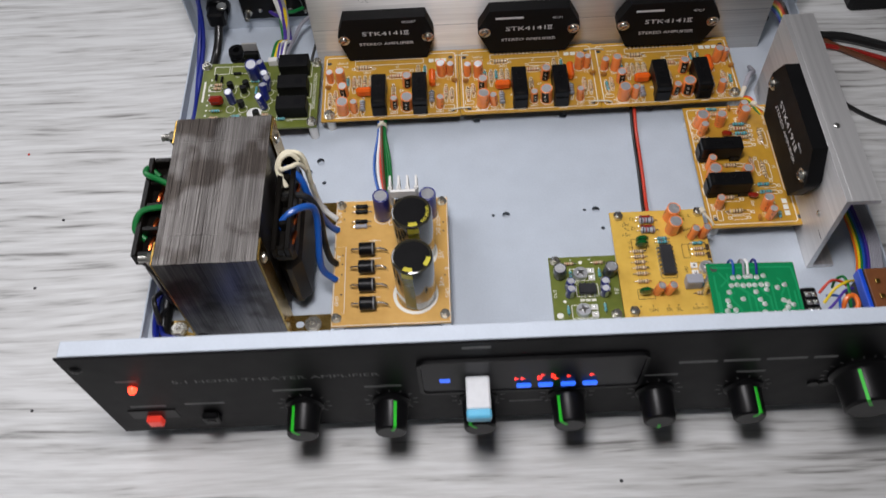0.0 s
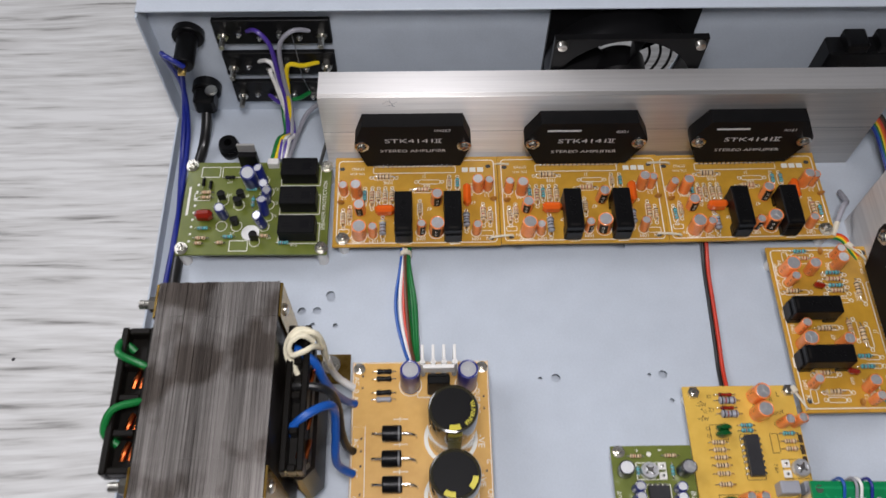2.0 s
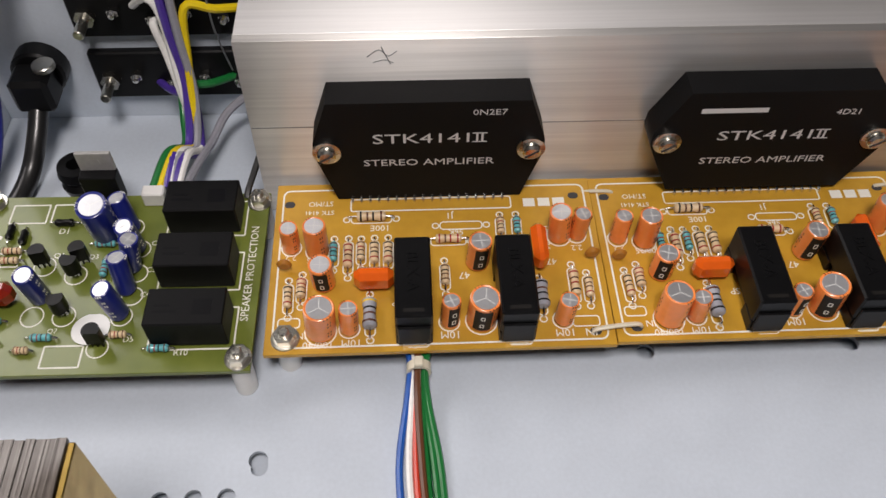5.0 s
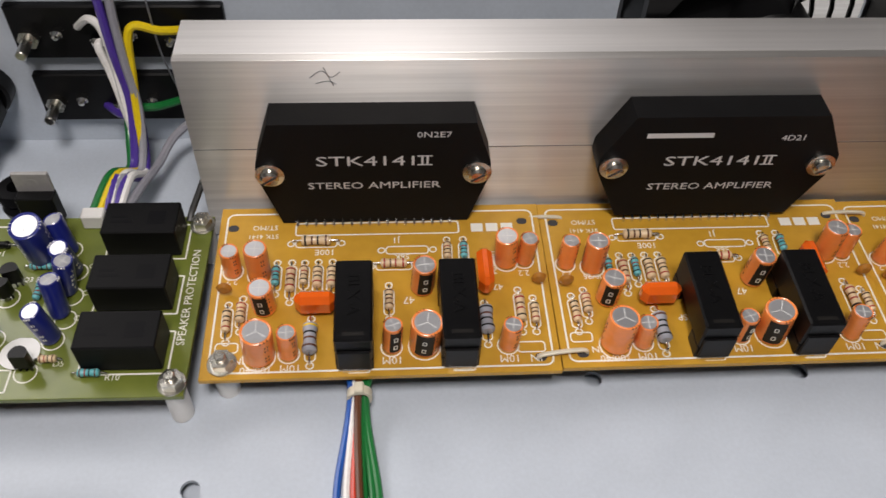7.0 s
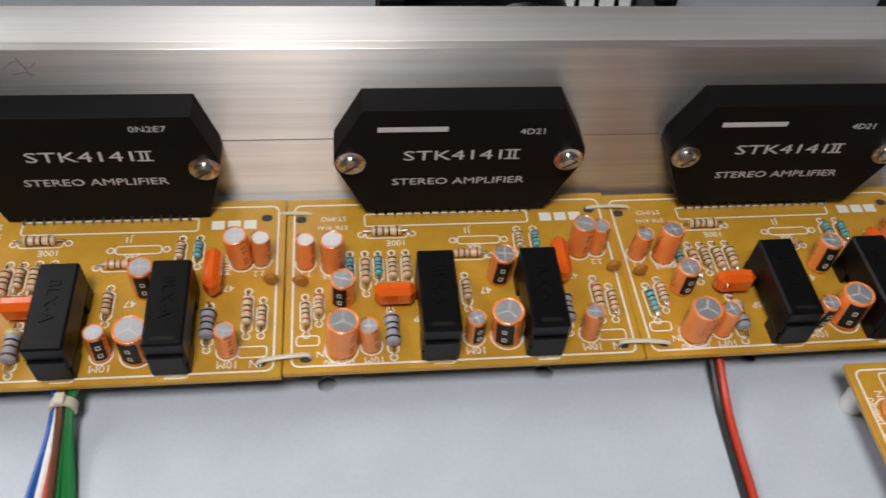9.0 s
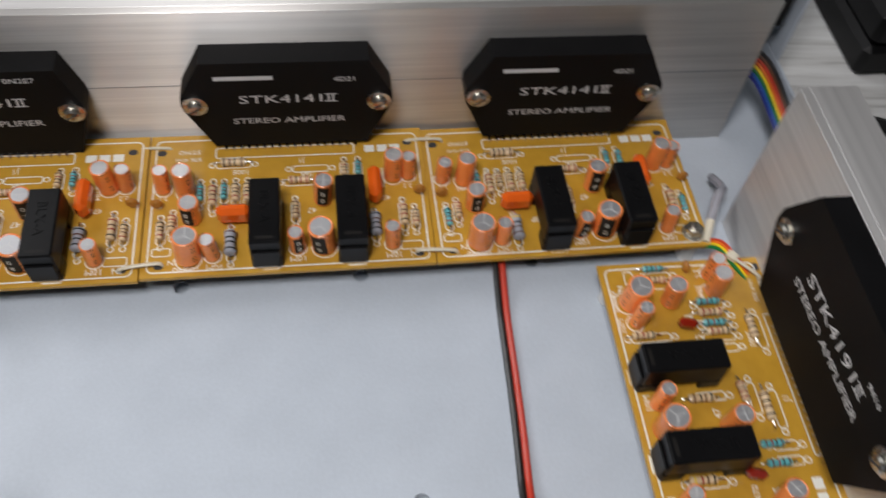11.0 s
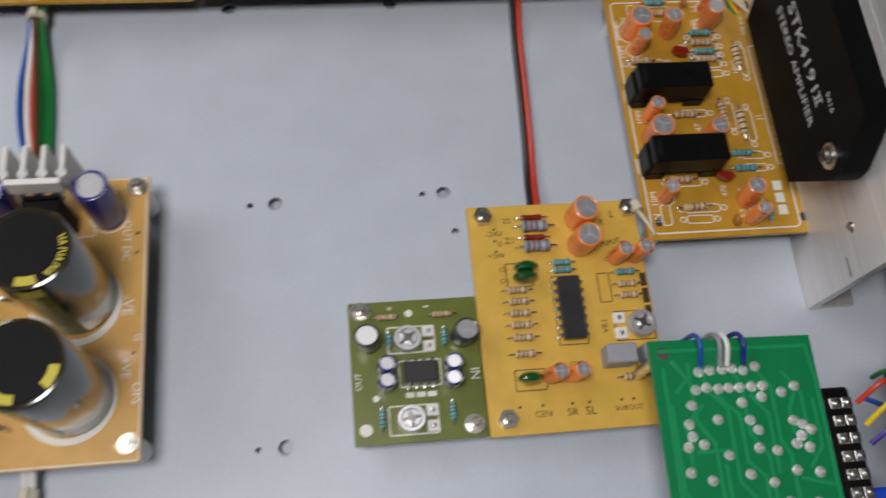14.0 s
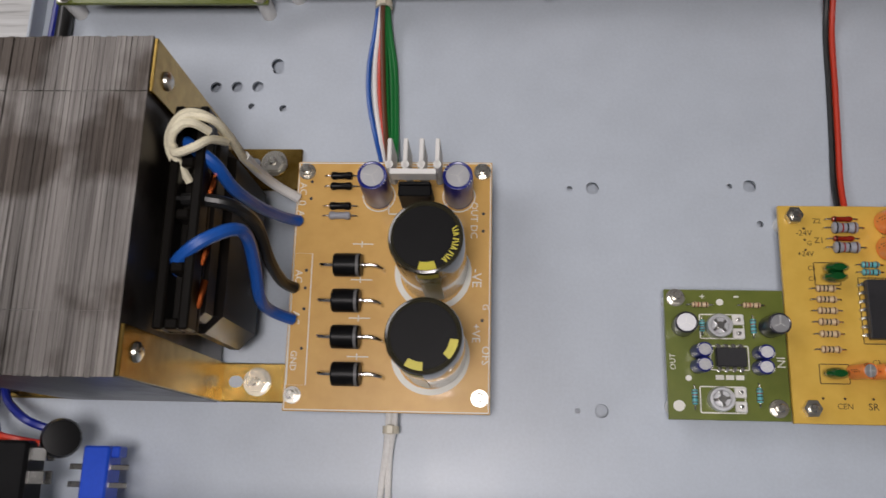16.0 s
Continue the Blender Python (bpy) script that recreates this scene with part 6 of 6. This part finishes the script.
ribbon("rainbow ribbon cable passing behind the heatsink", [(221, 440, 24), (227, 431, 25), (232.5, 420, 25.5), (235, 402, 21.5), (238, 388, 15), (240, 372, 9)], (0.1, 0, 1), rain[::-1], 1.5)
ribbon("rainbow ribbon cable beside the short heatsink", [(240, 372, 10), (240, 330, 8), (240, 280, 9), (239, 250, 14), (236, 230, 17), (232, 212, 14), (230, 196, 12)], (1, 0.1, 0.1), rain[3:] + ("w_purple",))
ribbon("grey screened ribbon cable beside the short heatsink", [(247, 372, 12), (247, 330, 9), (247, 280, 10), (246.5, 250, 15), (243, 230, 18), (240, 212, 15), (238, 196, 12)], (1, 0.1, 0.1), ("w_grey",) * 5)
ribbon("short rainbow wires between two amplifier boards", [(196, 357, 10), (200, 354, 13), (203, 348, 13), (206, 342, 12)], (0.6, 0.7, 0), ("w_green", "w_yellow", "w_orange", "w_red"), 1.2)
tie = thing("cable_tie", "clear nylon cable tie at an amplifier board corner", "cable tie", mm(205, 345, 13.4, 0, 0, -48), "board ties")
part("strap", lambda: G(), M["tie"], tie, None, "", ("strap",))
part("tie_head", lambda: G(), M["tie"], tie, mm(-4.5, 0), "", ("tiehead",))
harness("insulated_joint", "clear sleeved wire joint lying by the heatsink", [([(199, 362, 12), (204, 372, 16), (209, 378, 12), (210, 388, 6)], "w_grey", 1.5), ([(196, 356, 12), (200, 364, 13)], "tie", 1.5)])

# rear of the volume control and tone potentiometers
vp = thing("volume_potentiometer", "blue framed ganged potentiometer with a brown phenolic face", "potentiometer")
part("frame", G().box(219, 168, 33, 221.4, 210, 40, 0.4).box(241, 168, 33, 243.4, 210, 40, 0.4), M["bluebox"], vp)
part("body", G().box(221.5, 168, 14, 240.9, 210, 39.8, 0.6), M["plastic"], vp)
part("phenolic_face", G().box(221.6, 169, 39.9, 240.8, 209, 41.6, 0.3), M["brownboard"], vp)
for i in range(6):
    part("pin", lambda: G().box(-1.3, -1.3, 0, 1.3, 1.3, 1.2, 0.3), M["brass"], vp, mm(226 + 8 * (i % 2), 201 - 9 * (i // 2), 41.6), "", ("vpin",))
pot = thing("tone_potentiometer", "small blue potentiometer with soldered lugs", "potentiometer")
part("frame", G().box(191, 152, 20, 207, 176, 34, 1), M["bluebox"], pot)
for i in range(4):
    part("lug", lambda: G().box(-3.2, -1.2, 0, 3.2, 1.2, 1.0, 0.3), M["brass"], pot, mm(198.6, 172 - 5 * i, 34), "", ("plug",))
cn = thing("pin_connector", "black pin connector with tinned lugs beside the green board", "connector")
part("housing", G().box(189, 166, 26, 197, 203, 35, 0.8), M["plastic"], cn)
for i in range(7):
    for x in (190.2, 193.6):
        part("lug", lambda: G().box(0, -1.5, 0, 2.9, 1.5, 0.8, 0.25).lathe([(0, 1.6), (0.7, 1.3), (1.1, 0.7), (0, 0.6)], 10, Matrix.Translation((1.4, 0, 0))), M["tin"], cn, mm(x, 198.5 - 4.7 * i, 35), "", ("clug",))
harness("control_wires", "tangled red, yellow, purple, orange and green control wires", [
    ([(197, 198, 37), (202, 202, 42), (208, 203, 40), (213, 200, 38)], "w_red", 0.75), ([(198, 192, 37), (203, 197, 43), (209, 200, 44), (215, 203, 40)], "w_yellow", 0.75),
    ([(198, 187, 37), (203, 191, 41), (208, 196, 42), (214, 199, 39)], "w_purple", 0.75), ([(209, 206, 28), (208, 206, 36), (210, 204, 42), (210, 194, 42), (211, 184, 34)], "w_green", 0.75),
    ([(206, 186, 36), (208, 192, 41), (212, 193, 42), (213, 188, 41), (209, 184, 39), (207, 188, 37)], "w_orange", 1.3), ([(204, 176, 36), (203, 186, 42), (205, 194, 40), (204, 200, 30)], "w_blue", 0.75),
    ([(200, 168, 36), (204, 178, 42), (208, 182, 40), (212, 176, 41)], "w_yellow", 0.75)])

# ---- front panel controls ----
KN = (-70.5, -26.5, 17.5, 62, 106, 150)
ptr = (-30, 18, -36, -38, 176, 24)


def knob(x, z, r, L, a):
    k = part("knob", lambda: G().lathe([(0, 0), (r * 1.18, 0), (r * 1.2, 1.2), (r * 1.06, 2.2), (r * 1.02, 3), (r * 0.96, L - 1), (r * 0.86, L), (0, L)], 32, Euler((radians(90), 0, 0)).to_matrix().to_4x4()), M["plastic"], panel, mm(x, 151.6, z, 0, a, 0),
             "black plastic knob with a green pointer", ("knob", r, L))
    part("pointer", lambda: G().box(-0.8, -L - 0.25, r * 0.35, 0.8, -L + 0.4, r * 0.86, 0.1).box(-0.8, -L, r * 0.84, 0.8, -3.5, r * 1.04, 0.1), M["knobgreen"], k, None, "", ("pointer", r, L))
    return k


for x, a in zip(KN, ptr):
    knob(x, 28.5, 8.2, 17, a)
knob(204, 41, 13, 19, -28)
for x, zc, rr, n in [(x, 28.5, 12.5, 11) for x in KN] + [(204, 41, 18, 17)]:
    for i in range(n):
        a = radians(-130 + 260 * i / (n - 1))
        part("scale_tick", lambda: G().box(-0.35, 0, -1.2, 0.35, 0.06, 1.2), M["dim"], panel, mm(x + rr * math.sin(a), 151.52, zc + rr * math.cos(a), 0, math.degrees(a), 0), "", ("scaletick",))
for x0, x1, z, h in ((112, 130, 61, 2.4), (133, 150, 61, 2.4), (153, 172, 61, 2.4), (175, 186, 61, 2.4),
                     (-83, -64, 47.5, 2), (-38, -20, 47.5, 2), (96, 114, 47.5, 2), (142, 156, 47.5, 2), (-158, -140, 34, 2), (-130, -110, 35, 2), (-154, -144, 65, 1.6), (10.5, 23.5, 86.5, 2.2), (33, 50, 22, 1.4)):
    part("faded_lettering", G().box(x0, 151.5, z - h / 2, x1, 151.59, z + h / 2), M["dim"], panel)
letters("5.1 HOME THEATER AMPLIFIER", 99, M["dim"], panel, mm(-78.5, 151.56, 62, 90), height=3.4)
part("display_window", G().prism(rounded(-9, 40, 95, 73, 4, 5), 0, 1.4, Matrix.Translation((0, 151.6, 0)) @ Euler((radians(90), 0, 0)).to_matrix().to_4x4()), M["window"], panel, None, "smoked display window")
part("window_bezel", G().ring(rounded(-11, 38.4, 97, 75, 5, 5), 1.8, 0, 2.0, Matrix.Translation((0, 151.6, 0)) @ Euler((radians(90), 0, 0)).to_matrix().to_4x4()), M["plastic"], panel)
for x in (39.5, 50, 61, 71.5):
    part("lit_key", lambda: G().box(-3.6, -1.6, -1.5, 3.6, 0, 1.5, 0.5), M["blueled"], panel, mm(x, 150.2, 46.5), "blue lit key", ("key",))
g = G()
for x, z in ((30, 65), (33, 65), (41, 66), (42.5, 68), (41, 64), (47.5, 66), (49, 64), (47.5, 68), (55, 66), (66, 66.5)):
    g.box(x + 5, 150.05, z - 13.4, x + 5.8, 150.18, z - 10.6).box(x + 5, 150.05, z - 12.3, x + 7, 150.18, z - 11.7)
part("red_display", g, M["redseg"], panel, None, "glowing red display segments")
part("blue_indicator", G().box(-1, 150.05, 52, 4, 150.18, 56), M["blueled"], panel)
part("power_lamp", G().lathe([(0, 3.4), (1.2, 3.0), (2.0, 2), (2.2, 0), (0, 0)], 16, Euler((radians(90), 0, 0)).to_matrix().to_4x4()), M["redled"], panel, mm(-148.6, 151.6, 57), "glowing red power lamp")
part("power_button", G().box(-153.4, 147.4, 15.5, -145.6, 151.6, 23.1, 0.8), M["redlens"], panel, None, "red lit square power button")
part("phone_socket", G().box(-124.5, 147.9, 14.5, -116, 151.6, 24, 0.8).cyl(2.6, 0, 0.4, 16, 0, Matrix.Translation((-120.3, 147.8, 19)) @ Euler((radians(90), 0, 0)).to_matrix().to_4x4()), M["plastic"], panel)
for x in (-167, 247):
    part("panel_screw", lambda: G().lathe([(0, 1.2), (2, 1.0), (3.2, 0), (0, 0)], 18, Euler((radians(90), 0, 0)).to_matrix().to_4x4()), M["plastic"], panel, mm(x, 151.6, 80), "", ("pscrew",))
for x in (184, 190):
    part("mini_socket", lambda: G().cyl(2.8, 0, 1.2, 18, 0.2, Euler((radians(90), 0, 0)).to_matrix().to_4x4()), M["plastic"], panel, mm(x, 151.6, 30), "", ("mini",))
us = thing("usb_stick", "silver and light blue stick plugged into the display socket", "usb stick")
part("stick_body", G().box(11.4, 133.4, 53.4, 22.8, 150.1, 59.4, 0.8), M["tapewhite"], us)
part("end_cap", G().box(11.2, 128.9, 53.2, 23.0, 133.8, 59.6, 1.0), M["tapeblue"], us, None, "light blue end cap")

# ---- on the bench ----
harness("speaker_leads", "dark red and black cables lying on the bench", [
    ([(262, 425, -6), (285, 424, -6.5), (315, 412, -7), (360, 392, -7), (430, 380, -7)], "w_black", 3.4), ([(258, 434, -6), (275, 420, -7.5), (305, 398, -8), (350, 370, -8), (420, 330, -8)], "w_brown", 2.2),
    ([(264, 418, -6), (290, 412, -8), (325, 396, -8), (380, 384, -8), (440, 372, -8)], "band_r", 1.8), ([(258, 380, -7), (285, 352, -8.6), (330, 330, -9), (390, 318, -9)], "w_black", 1.5)])
bx = thing("plug_pack", "black plastic plug pack on the bench", "power adapter")
part("lower_shell", G().box(298, 452, -10.4, 358, 520, 5, 2.5), M["plastic"], bx)
part("upper_shell", G().box(298.4, 452.4, 5.3, 357.6, 519.6, 22, 3), M["plastic"], bx)
rnd = random.Random(2)
for x, y, c in ((-278.8, 355.7, "w_red"), (62, 105, "w_red"), (-222, 204, "hole"), (-250, 250, "hole"), (-243, 300, "hole"), (-233, 170, "hole"), (90, 118, "hole")):
    solid("crumb", G().lathe([(0, 0.6), (0.7, 0.5), (1.0, 0), (0, -0.1)], 8), M[c], "tiny speck of debris on the bench", "debris", at=mm(x, y, -10.4, 0, 0, rnd.uniform(0, 90)), group="specks")
